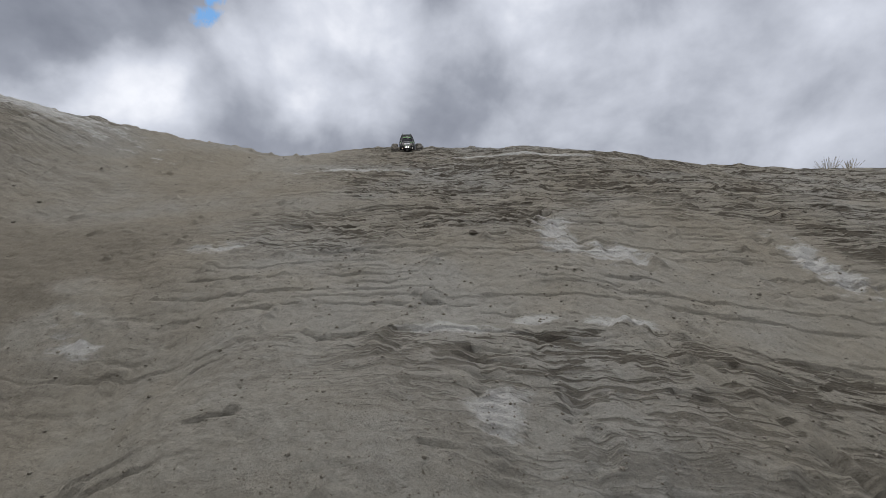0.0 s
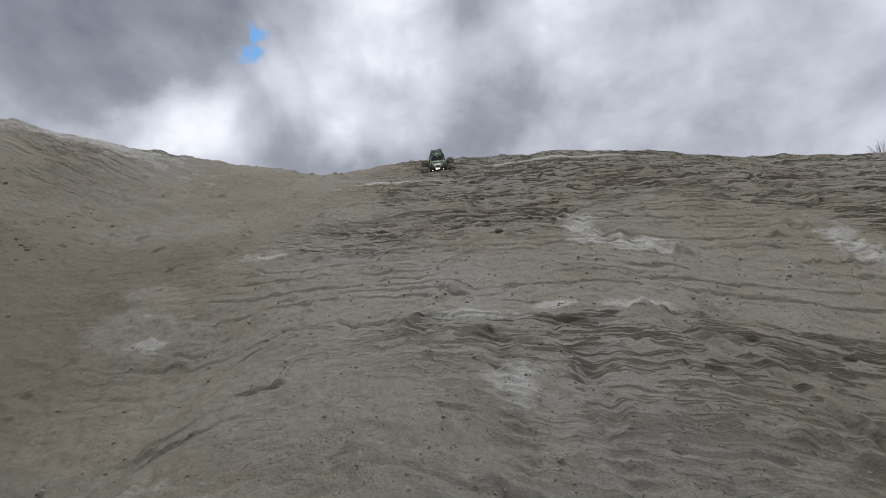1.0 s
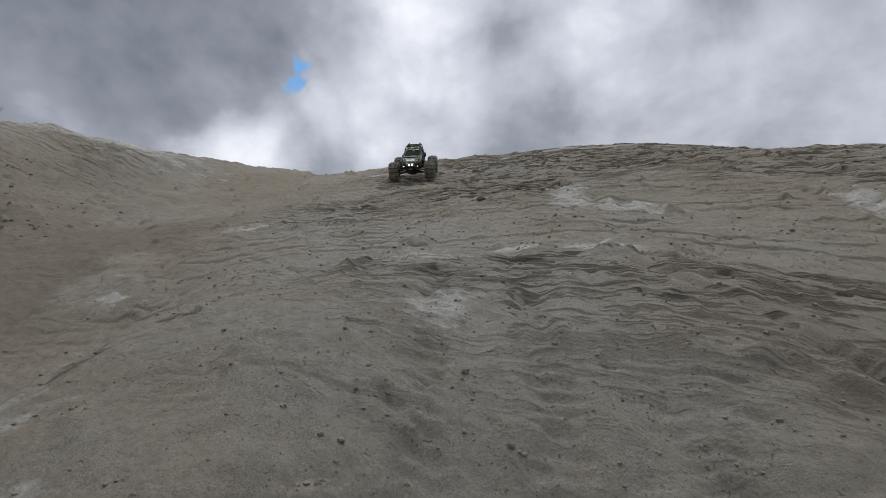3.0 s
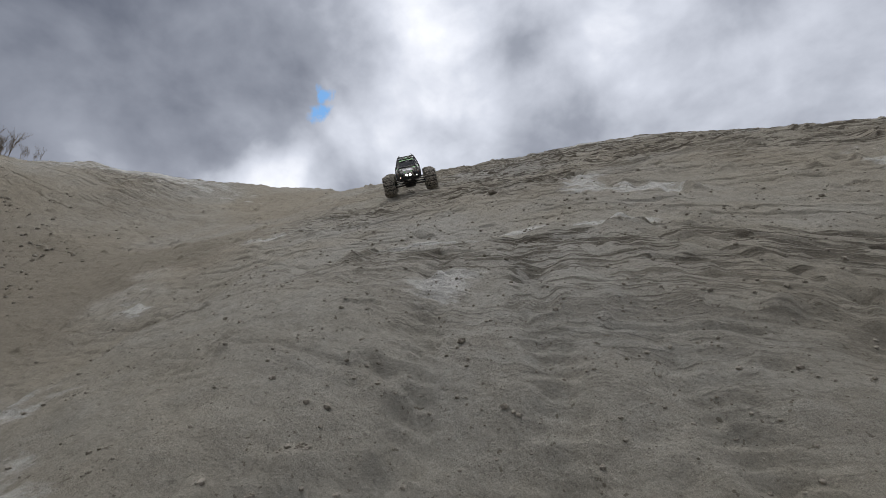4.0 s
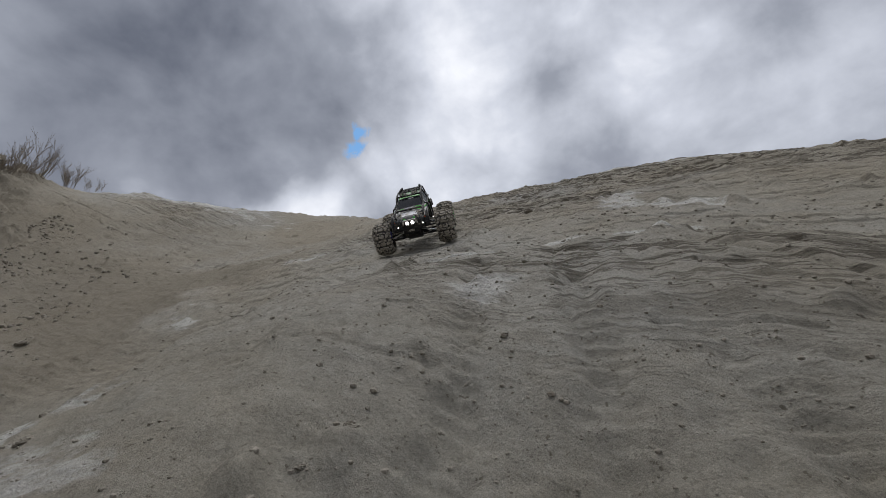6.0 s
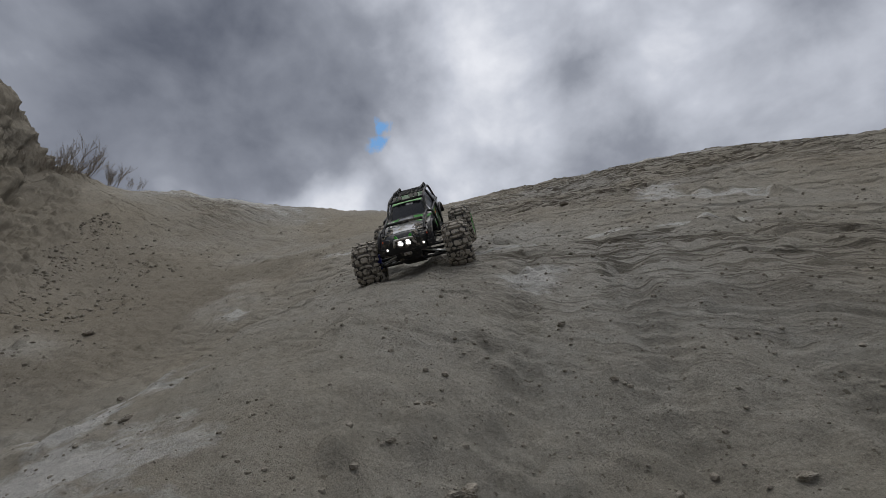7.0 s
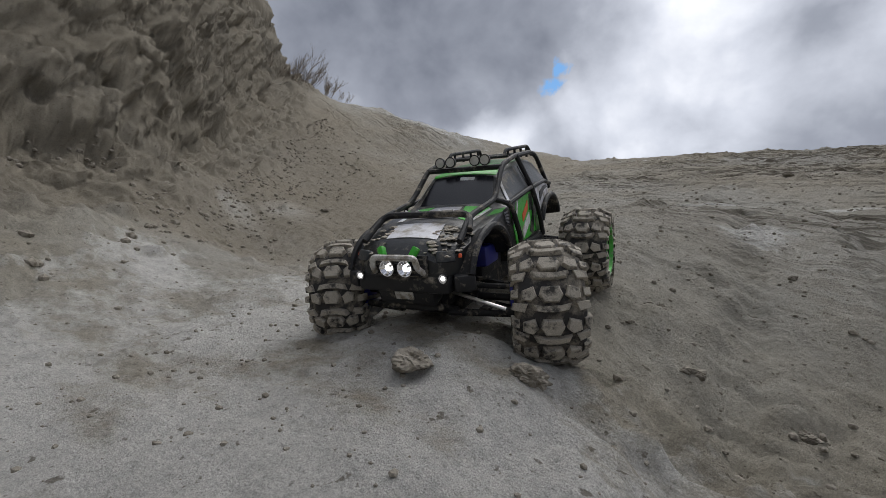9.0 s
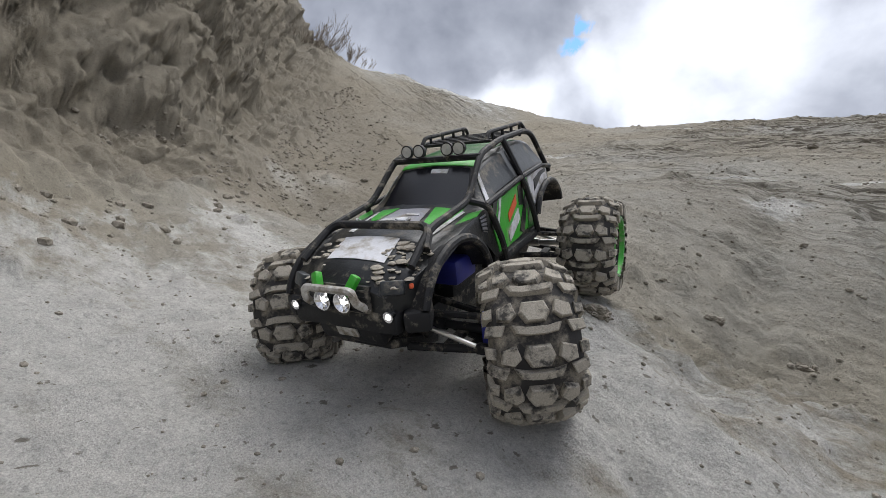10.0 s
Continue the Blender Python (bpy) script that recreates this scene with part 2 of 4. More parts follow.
def crest_y(x):
    """How far ahead the brow of the slope lies, across the pit."""
    return 7.009 - 0.425 * np.clip(-x - 3.2, 0, 9) - 0.0096 * smooth(0.5, 4, x) - 0.741 * smooth(-1, -4, x) + 0.122 * np.clip(x - 4, 0, 5)


def base_height(x, y):
    """The sand slope without its small forms: a foot, a slope of about 23 degrees, a brow, and a side that curls up to the left."""
    yc = crest_y(x)
    over = np.log1p(np.exp(np.clip((y - yc) / 0.3, -40, 40))) * 0.3
    ye = y - over
    z = 0.4351 * np.log1p(np.exp(np.clip((ye - 0.13) / 0.1, -40, 200))) * 0.1 - 0.10
    z = z + 0.11 * smooth(0.6, 1.5, ye) * (1 - smooth(6.454, 6.8, ye)) + 0.198 * smooth(3.0, 7.0, ye)
    left = np.maximum(-x - 2.5, 0)
    z = z + 0.157 * left ** 2 / (1 + 0.0556 * left ** 2) * smooth(0.5, 4.0, ye)
    z = z - 0.30 * smooth(0.6, 2.4, x) * smooth(0.7, 1.5, ye) * (1 - smooth(2.0, 4.0, ye)) - 0.42 * smooth(1.0, 5.0, x) * smooth(2, 6, ye)
    z = z - 0.22 * smooth(-0.6, -1.3, x) * (1 - smooth(-1.6, -2.6, x)) * smooth(0.6, 1.2, ye) * (1 - smooth(1.6, 2.6, ye))
    z = z + 0.075 * np.exp(-(x ** 2 + (y - 0.42) ** 2) / 0.14) - 0.10 * np.exp(-((x - 0.5) ** 2 + (y - 0.85) ** 2) / 0.06)
    z = z - 0.10 * smooth(-0.1, 0.5, x) * smooth(0.3, 0.8, ye) * (1 - smooth(1.2, 2.0, ye)) + 0.03 * np.exp(-((x + 0.5) ** 2 / 1.5 + (ye - 3.5) ** 2 / 1.0))
    z = z + 0.03 * np.exp(-((x - 0.22) ** 2 + (y - 0.2) ** 2) / 0.05)
    return z - 0.12 * over - 0.05 * smooth(4.5, 6.5, y)


def lattice(shape_x, shape_y, seed):
    r = np.random.default_rng(seed)
    return r.random((shape_x, shape_y))


TABLES = [lattice(256, 256, s) for s in range(12)]


def value_noise(x, y, k):
    """Smooth random values between -1 and 1, one wave a metre."""
    xi, yi = np.floor(x).astype(np.int64), np.floor(y).astype(np.int64)
    fx, fy = x - xi, y - yi
    fx, fy = fx * fx * fx * (fx * (fx * 6 - 15) + 10), fy * fy * fy * (fy * (fy * 6 - 15) + 10)
    t = TABLES[k % 12]
    a, b = t[xi & 255, yi & 255], t[(xi + 1) & 255, yi & 255]
    c, d = t[xi & 255, (yi + 1) & 255], t[(xi + 1) & 255, (yi + 1) & 255]
    return ((a + (b - a) * fx) * (1 - fy) + (c + (d - c) * fx) * fy) * 2 - 1


def fbm(x, y, octaves, k=0, gain=0.5):
    out, amp = 0.0, 1.0
    for o in range(octaves):
        c, s = math.cos(1.3 * o), math.sin(1.3 * o)
        out = out + amp * value_noise((c * x - s * y) * 2.03 ** o + 17.3 * o, (s * x + c * y) * 2.03 ** o - 9.1 * o, k + o)
        amp *= gain
    return out


def cliff_inside(x, y):
    """How far a place lies inside the foot of the sand cliff that stands beside the slope."""
    foot_x = -4.9 + 2.0 * smooth(3.4, 1.2, y) + 1.9 * smooth(1.6, 0.1, y) + 1.2 * smooth(0.4, -1.5, y)
    d1 = (foot_x - 0.32 - x) * 0.72
    d2 = -((x + 5.85) * 0.45 + (y - 3.5) * 0.89) - 0.16
    d = np.minimum(d1, d2)
    return d + 0.16 * fbm(x * 1.1, y * 1.1, 4, 3) * smooth(-0.5, 0.6, d)


def cliff_rise(d):
    """Talus at the foot, then the steep face, then the top."""
    talus = 0.40 * np.log1p(np.exp(np.clip((np.minimum(d, 0.75) + 0.35) / 0.1, -40, 40))) * 0.1
    face = 2.35 * np.clip(d - 0.75, 0, 1.15)
    return talus + face + 0.12 * np.clip(d - 1.9, 0, 6)


TRAILS = [(0.66, 3.5, 0.85, 2.9, 7), (0.85, 2.95, 1.3, 2.7, 6), (2.2, 3.3, 2.45, 2.6, 9)]
# pale, dry or trodden patches: place, half length across and along the slope
PALE = [(-1.4, 2.8, 0.3, 0.10), (-1.8, 2.1, 0.22, 0.14), (-1.6, 2.0, 0.2, 0.06), (0.28, 1.5, 0.10, 0.10), (0.14, 1.9, 0.25, 0.06), (0.5, 2.0, 0.12, 0.05),
        (0.84, 2.0, 0.18, 0.05), (0.8, 3.0, 0.16, 0.3), (1.1, 2.8, 0.2, 0.15), (2.35, 2.9, 0.15, 0.35), (-2.4, 1.42, 0.3, 0.16), (-0.5, 0.62, 0.5, 0.2), (-0.75, 0.85, 0.16, 0.12),
        (-0.9, 1.0, 0.25, 0.2), (-2.5, 1.1, 0.4, 0.12), (-0.15, -0.1, 1.1, 0.50), (0.35, 0.15, 0.9, 0.40), (-0.35, 0.35, 0.5, 0.25), (-1.2, 0.35, 0.6, 0.2), (-1.9, 2.4, 0.2, 0.08),
        (-5.5, 5.2, 1.6, 0.5), (-7.0, 4.6, 1.2, 0.5), (-0.9, 4.9, 0.7, 0.12), (0.8, 5.6, 1.2, 0.12)]


def dryness_and_shade(x, y):
    out = np.zeros_like(x)
    for px, py, a, b in PALE:
        out = np.maximum(out, np.exp(-((x - px) / a) ** 2 - ((y - py) / b) ** 2))
    # the sand below the cliff stays damp; the cliff's shade on it is painted in too
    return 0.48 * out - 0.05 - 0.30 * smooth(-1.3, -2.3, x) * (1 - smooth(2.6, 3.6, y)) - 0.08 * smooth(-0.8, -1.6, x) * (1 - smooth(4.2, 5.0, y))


def bedding(x, y):
    """Where the cracked bedding shows: on the open slope, most of all high up and to the right."""
    up = smooth(1.2, 2.1, y + 0.5 * x) * smooth(0.9, 1.5, y)
    up = up * (1 - 0.6 * np.exp(-((x - 1.15) / 0.7) ** 2 - ((y - 1.35) / 0.35) ** 2))
    band = smooth(3.2, 4.6, y + 0.15 * x)
    patch = smooth(-0.35, 0.25, fbm(x * 0.5, y * 1.3, 3, 4) + 0.35 * smooth(0.0, 1.5, x) + 0.7 * band)
    left = smooth(-0.4, -2.0, x) * (1 - 0.7 * smooth(-3.8, -5.2, x) * smooth(3.4, 4.4, y))
    return np.clip((0.10 + 0.9 * up) * patch * (1 - 0.9 * left), 0, 1)


def ground_height(x, y):
    """The base form with the ledges of the bedded sand, hollows, wheel ruts and lumps."""
    z = base_height(x, y)
    near = np.exp(-((x / 14) ** 2 + ((y - 3) / 14) ** 2))
    slope = smooth(0.35, 1.1, y) * (1 - smooth(7.0, 8.0, y)) * (1 - 0.85 * smooth(-1.2, -3.2, x))
    z = z + near * 0.035 * fbm(x * 0.9, y * 0.9, 4, 1)
    # bedding: thin ledges that run across the slope, each undercut by a narrow notch and broken off after a hand's length or two
    far_left = smooth(-3.6, -5.0, x) * smooth(3.0, 4.2, y) * (1 - smooth(7.5, 8.5, y))
    bedded = np.clip(smooth(0.9, 1.5, y) * (1 - smooth(7.0, 8.0, y)) * (1 - 0.92 * smooth(-0.6, -2.0, x)) + 0.9 * far_left, 0, 1)
    dense = 0.14 + 0.38 * smooth(1.3, 2.4, y + 0.35 * x) + 0.25 * smooth(3.4, 5.0, y)
    bend = y + 0.05 * fbm(x * 0.45, y * 0.5, 3, 6) - 0.03 * x
    for wave, drop, deep, k in ((0.31, 0.010, 0.036, 2), (0.145, 0.010, 0.032, 5), (0.085, 0.006, 0.022, 8)):
        ph = bend / wave + 0.12 * fbm(x * 0.9, y * 1.4, 3, k) + 0.045 * fbm(x * 9, y * 9, 2, k + 3)
        saw = ph - np.floor(ph)
        row = np.floor(ph)
        run = value_noise(x * (1.1 + 0.12 / wave) + 13.7 * row, row * 5.3 + 0.5, k + 2) + 0.45 * value_noise(x * 6.1 + 3.3 * row, row * 2.7 + 0.5, k + 4)
        lip = smooth(0.75, 0.95, run + 1.1 * dense + 0.25 * fbm(x * 0.6, y * 0.8, 2, k + 1))
        rise = smooth(0.0, 0.012 / wave, saw) - saw
        notch = np.exp(-((saw - 1 + 0.005 / wave) / (0.006 / wave)) ** 2)
        z = z + bedded * near * lip * (drop * (rise - 0.45) - deep * notch)
    # lumps along the brow
    brow = np.exp(-((y - crest_y(x) + 0.1) / 0.35) ** 2) * near
    z = z + brow * (0.045 * fbm(x * 2.2, y * 2.2, 4, 11, 0.6) - 0.005)
    for px, py, r, h in ((-5.2, 6.2, 0.22, 0.16), (-4.8, 6.3, 0.16, 0.10), (-3.6, 6.3, 0.3, 0.06)):
        z = z + h * np.exp(-((x - px) ** 2 + (y - py) ** 2) / r ** 2)
    # crumbs and lumps
    z = z + near * 0.011 * fbm(x * 5, y * 5, 4, 4, 0.55) + near * 0.0045 * fbm(x * 24, y * 24, 2, 7)
    lump = np.maximum(fbm(x * 7 + 5, y * 7, 3, 9) - 0.75, 0)
    z = z + near * 0.05 * lump
    pits = np.maximum(fbm(x * 13 + 2, y * 17, 2, 3) - 0.72, 0)
    z = z - near * 0.018 * pits
    # trodden trails, each a chain of scuffed footprints
    for x0, y0, x1, y1, n in TRAILS:
        for k in range(n):
            u = (k + 0.5) / n
            px, py = x0 + (x1 - x0) * u + 0.05 * (-1) ** k, y0 + (y1 - y0) * u + 0.03 * (-1) ** k
            r2 = ((x - px) / 0.055) ** 2 + ((y - py) / 0.075) ** 2
            z = z - 0.02 * np.exp(-r2 ** 2) + 0.004 * np.exp(-(np.sqrt(r2) - 1.35) ** 2 / 0.12)
    # a slanting runnel with broken rims
    gx = 0.86 + 0.9 * (1.95 - y) + 0.03 * np.sin(9 * y)
    z = z + (-0.035 * np.exp(-((x - gx) / 0.025) ** 2) + 0.02 * np.exp(-((x - gx - 0.06) / 0.03) ** 2)) * (0.6 + 0.5 * fbm(x * 9, y * 9, 2, 5)) * smooth(1.25, 1.45, y) * (1 - smooth(1.8, 1.95, y))
    # the tracks of earlier runs, pressed and crumbled ruts with lug prints down the slope
    for rx, lean, w, y0, y1, k in ((0.30, 0.10, 0.05, 0.25, 2.0, 0.0), (0.60, 0.12, 0.055, 0.3, 2.1, 0.5), (0.88, 0.20, 0.06, 0.2, 1.7, 1.1), (1.35, 0.42, 0.07, 0.2, 1.5, 1.9)):
        cx = rx - lean * (y - 1.2) + 0.025 * np.sin(y * 2.2 + k)
        across = (x - cx) / w
        rut = np.exp(-across ** 4) * smooth(y0, y0 + 0.3, y) * (1 - smooth(y1 - 0.6, y1, y))
        lugs = np.sin(y * 175 + 2.0 * np.abs(across) + 9 * k) * (0.4 + 0.6 * smooth(-0.3, 0.3, fbm(x * 3, y * 3, 2, 6)))
        z = z + rut * (-0.015 + 0.006 * lugs + 0.014 * np.maximum(fbm(x * 18, y * 18, 2, 10), -0.3))
    # the churned strip beside the last turn of the run, and the berm of broken clods on the other side
    churn = np.exp(-((x - 0.42) / 0.28) ** 2 - ((y - 0.62) / 0.40) ** 2)
    z = z + churn * (0.026 * np.maximum(fbm(x * 11, y * 11, 3, 8, 0.6), -0.5) + 0.012 * fbm(x * 30, y * 30, 2, 2))
    berm = np.exp(-((x + 2.45 + 0.5 * (y - 0.2)) / 0.34) ** 2 - ((y - 0.2) / 0.55) ** 2)
    z = z + berm * (0.05 + 0.05 * np.maximum(fbm(x * 9, y * 9, 3, 1, 0.6), -0.6) + 0.018 * fbm(x * 26, y * 26, 2, 4))
    # the lip of a bench below the far hill
    bench = (x + 3.7) * 0.62 - (y - 4.2) * 0.78 + 0.12 * fbm(x * 1.3, y * 1.3, 3, 7)
    z = z + 0.14 * smooth(0.06, -0.10, bench) * smooth(1.1, -0.1, bench + 1.2) * smooth(-2.2, -3.4, x)
    return z


def spaced(stops):
    """Places along an axis: (start, end, step) stretches, then growing steps out to the far distance."""
    mid = np.concatenate([np.arange(a, b, s) for a, b, s in stops])
    out, step, v = [], stops[-1][2], stops[-1][1]
    while v < 420:
        out.append(v)
        step *= 1.17
        v += step
    low, step, v = [], stops[0][2], stops[0][0] - stops[0][2]
    while v > -420:
        low.append(v)
        step *= 1.17
        v -= step
    return np.concatenate([np.array(low[::-1]), mid, np.array(out)])


def build_ground():
    xs = spaced([(-8.0, -2.2, 0.020), (-2.2, 2.4, 0.0115), (2.4, 5.0, 0.022)])
    ys = spaced([(-1.2, 0.1, 0.011), (0.1, 1.0, 0.0075), (1.0, 4.2, 0.0058), (4.2, 7.6, 0.010)])
    X, Y = np.meshgrid(xs, ys)
    Z = ground_height(X, Y)
    D = cliff_inside(X, Y)
    rough = smooth(0.05, 0.5, D)
    rise = cliff_rise(D) * (1 + 0.12 * fbm(X * 0.7, Y * 0.7, 3, 2) * rough) * smooth(-14, -9, X) 
    Z = Z + rise
    # broken face: blocks, hollows and overhanging rims push the surface out sideways
    blocks = fbm(X * 1.5 + Z * 0.8, Y * 1.5 - Z * 1.1, 5, 5, 0.55)
    chips = np.abs(fbm(X * 4 + Z * 2.6, Y * 4 - Z * 3, 4, 9, 0.6))
    face = smooth(0.55, 1.0, D) * (1 - smooth(2.3, 3.2, D))
    push = face * (0.15 * blocks - 0.20 * np.maximum(0.30 - chips, 0)) * smooth(0.6, 1.6, D) + 0.05 * smooth(0.0, 0.3, D) * (1 - smooth(0.7, 1.2, D)) * chips
    push = push + face * 0.055 * fbm(X * 6 + Z * 4, Y * 6 - Z * 4, 4, 2, 0.6)
    rough_face = fbm(X * 2.2 + Z * 1.9, Y * 2.2 - Z * 2.3, 5, 7, 0.62)
    push = push + face * (0.055 * np.abs(rough_face) - 0.025) + smooth(0.1, 0.5, D) * (1 - smooth(2.3, 3.0, D)) * 0.022 * fbm(X * 13 + Z * 9, Y * 13 - Z * 10, 3, 3, 0.6)
    strata = (Z + 0.08 * fbm(X * 1.2, Y * 1.2, 2, 4)) / 0.34
    push = push - face * 0.035 * smooth(0.80, 0.97, strata - np.floor(strata)) * smooth(-0.1, 0.3, fbm(X * 1.7, Y * 1.7 + Z, 2, 11))
    for hx, hy, hz, deep in ((-4.5, 2.3, 1.75, 0.30), (-3.7, 1.4, 1.35, 0.22), (-4.9, 2.7, 2.3, 0.2), (-3.2, 0.9, 1.6, 0.22)):
        push = push - face * deep * np.exp(-((X - hx) / 0.5) ** 2 - ((Y - hy) / 0.5) ** 2 - ((Z - hz) / 0.14) ** 2)
    X2, Y2 = X + push * 0.75, Y + push * 0.35
    Z = Z + 0.35 * push + 0.07 * smooth(0, 0.2, D) * (1 - smooth(0.9, 1.4, D)) * np.maximum(fbm(X * 6, Y * 6, 3, 1), 0)
    ny, nx = X.shape
    verts = np.stack([X2, Y2, Z], -1).reshape(-1, 3).astype(np.float32)
    i = np.arange(ny * nx).reshape(ny, nx)
    quads = np.stack([i[:-1, :-1], i[:-1, 1:], i[1:, 1:], i[1:, :-1]], -1).reshape(-1, 4)
    me = bpy.data.meshes.new("ground")
    me.vertices.add(len(verts))
    me.vertices.foreach_set("co", verts.ravel())
    me.loops.add(quads.size)
    me.loops.foreach_set("vertex_index", quads.ravel().astype(np.int32))
    me.polygons.add(len(quads))
    me.polygons.foreach_set("loop_start", np.arange(0, quads.size, 4, dtype=np.int32))
    me.polygons.foreach_set("loop_total", np.full(len(quads), 4, dtype=np.int32))
    me.polygons.foreach_set("use_smooth", np.ones(len(quads), dtype=bool))
    me.update(calc_edges=True)
    dry = me.attributes.new("dry", "FLOAT", "POINT")
    # the cut face of the cliff lays bare damp sand; its shade is painted in as well
    dry.data.foreach_set("value", (dryness_and_shade(X, Y) - 0.25 * smooth(-0.05, 0.3, D)).ravel().astype(np.float32))
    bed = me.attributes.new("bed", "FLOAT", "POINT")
    bed.data.foreach_set("value", (bedding(X, Y) * (1 - smooth(-0.1, 0.2, D)) * (1 - smooth(0.1, 0.3, dryness_and_shade(X, Y)))).ravel().astype(np.float32))
    me.materials.append(SAND)
    return tagged(new("ground", me), "grey-beige sand slope of a pit with crumbling ledges", "sand slope", kind="structure")


build_ground()


# ---- mesh helpers ----
def part(name, bm, mat, parent, label="", smooth_angle=40):
    """One mesh object under a thing or under a part."""
    me = bpy.data.meshes.new(name)
    bmesh.ops.recalc_face_normals(bm, faces=bm.faces)
    for f in bm.faces:
        f.smooth = True
    for e in bm.edges:
        e.smooth = len(e.link_faces) == 2 and e.calc_face_angle(0) < radians(smooth_angle)
    bm.to_mesh(me)
    bm.free()
    me.materials.append(mat)
    ob = new(name, me)
    ob.parent = parent
    if label:
        tagged(ob, label)
    return ob


def add_box(bm, centre, size, bevel=0.0, turn=(0, 0, 0), taper=1.0):
    """A box with bevelled edges; taper narrows its top."""
    made = bmesh.ops.create_cube(bm, size=1)["verts"]
    for v in made:
        k = taper if v.co.z > 0 else 1.0
        v.co = Vector((v.co.x * size[0] * k, v.co.y * size[1] * k, v.co.z * size[2]))
    if bevel:
        edges = list({e for v in made for e in v.link_edges})
        out = bmesh.ops.bevel(bm, geom=edges, offset=bevel, segments=2, affect="EDGES", profile=0.5)
        made = list({v for f in out["faces"] for v in f.verts} | {v for v in made if v.is_valid})
    bmesh.ops.transform(bm, matrix=pose(*centre, *turn), verts=made)


def add_tube(bm, points, radius, sides=8):
    """A round bar along a line of points, closed at its ends."""
    pts = [Vector(p) for p in points]
    rings = []
    for k, p in enumerate(pts):
        a, b = pts[max(k - 1, 0)], pts[min(k + 1, len(pts) - 1)]
        q = (b - a).to_track_quat("Z", "Y")
        rings.append([bm.verts.new(p + q @ Vector((radius * math.cos(2 * math.pi * s / sides), radius * math.sin(2 * math.pi * s / sides), 0))) for s in range(sides)])
    for r0, r1 in zip(rings, rings[1:]):
        for s in range(sides):
            bm.faces.new((r0[s], r0[(s + 1) % sides], r1[(s + 1) % sides], r1[s]))
    bm.faces.new(rings[0][::-1])
    bm.faces.new(rings[-1])


def rounded(points, r=0.012, n=4):
    """A line of points with its corners rounded off."""
    pts = [Vector(p) for p in points]
    out = [pts[0]]
    for a, b, c in zip(pts, pts[1:], pts[2:]):
        d0, d1 = (a - b), (c - b)
        r0 = min(r, d0.length * 0.45, d1.length * 0.45)
        p0, p1 = b + d0.normalized() * r0, b + d1.normalized() * r0
        for k in range(n + 1):
            t = k / n
            out.append(p0 * (1 - t) ** 2 + b * 2 * t * (1 - t) + p1 * t * t)
    out.append(pts[-1])
    return out


def add_lathe(bm, profile, sides=36, axis="X", centre=(0, 0, 0)):
    """A closed profile of (along the axis, radius) turned about the axis."""
    rings = []
    for s in range(sides):
        a = 2 * math.pi * s / sides
        ring = []
        for h, r in profile:
            p = Vector((h, r * math.cos(a), r * math.sin(a))) if axis == "X" else Vector((r * math.cos(a), h, r * math.sin(a)))
            ring.append(bm.verts.new(p + Vector(centre)))
        rings.append(ring)
    n = len(profile)
    for s in range(sides):
        r0, r1 = rings[s], rings[(s + 1) % sides]
        for k in range(n):
            bm.faces.new((r0[k], r0[(k + 1) % n], r1[(k + 1) % n], r1[k]))


# ---- toy truck: its own space has y ahead, x to its right, z up from where the wheels stand ----
# stations of the body shell: y, roof height, roof half width, belt height, belt half width, sill height, sill half width
STATIONS = [
    (0.292, 0.172, 0.044, 0.160, 0.062, 0.138, 0.060), (0.268, 0.190, 0.058, 0.174, 0.084, 0.146, 0.088), (0.218, 0.205, 0.066, 0.190, 0.093, 0.178, 0.096),
    (0.160, 0.212, 0.071, 0.205, 0.096, 0.197, 0.099), (0.102, 0.219, 0.075, 0.214, 0.095, 0.166, 0.098), (0.074, 0.248, 0.070, 0.219, 0.094, 0.140, 0.097),
    (0.046, 0.274, 0.066, 0.223, 0.093, 0.134, 0.096), (-0.03, 0.288, 0.066, 0.231, 0.092, 0.134, 0.095), (-0.115, 0.294, 0.064, 0.237, 0.091, 0.142, 0.095),
    (-0.160, 0.293, 0.063, 0.239, 0.090, 0.196, 0.095), (-0.196, 0.286, 0.061, 0.238, 0.089, 0.204, 0.093), (-0.226, 0.252, 0.057, 0.230, 0.085, 0.198, 0.088), (-0.244, 0.216, 0.052, 0.208, 0.080, 0.192, 0.083)]


def shell(y, v, lift=0.0):
    """The place on the body shell at the length y and across it at v: 0 the ridge, 0.4 the roof's edge, 0.62 the belt, 1 the sill; minus: its left side."""
    ys = [s[0] for s in STATIONS][::-1]
    zt, wt, zb, wb, zs, ws = [np.interp(y, ys, [s[k] for s in STATIONS][::-1]) for k in range(1, 7)]
    a = abs(v)
    x = np.interp(a, (0, 0.2, 0.4, 0.46, 0.62, 0.68, 1.0), (0, wt * 0.5, wt, wt + 0.12 * (wb - wt), wb, wb + 0.001, ws))
    z = np.interp(a, (0, 0.2, 0.4, 0.46, 0.62, 0.68, 1.0), (zt, zt - 0.0012, zt - 0.005, zt - 0.005 - 0.15 * (zt - 0.005 - zb), zb, zb - 0.12 * (zb - zs), zs))
    p = Vector((math.copysign(x, v) if v else 0.0, y, z))
    if lift:
        out = Vector((p.x * 1.6, 0.03 if y > 0.05 else 0.0, (z - 0.15) * (1.0 if a < 0.5 else 0.35)))
        p = p + out.normalized() * lift
    return p


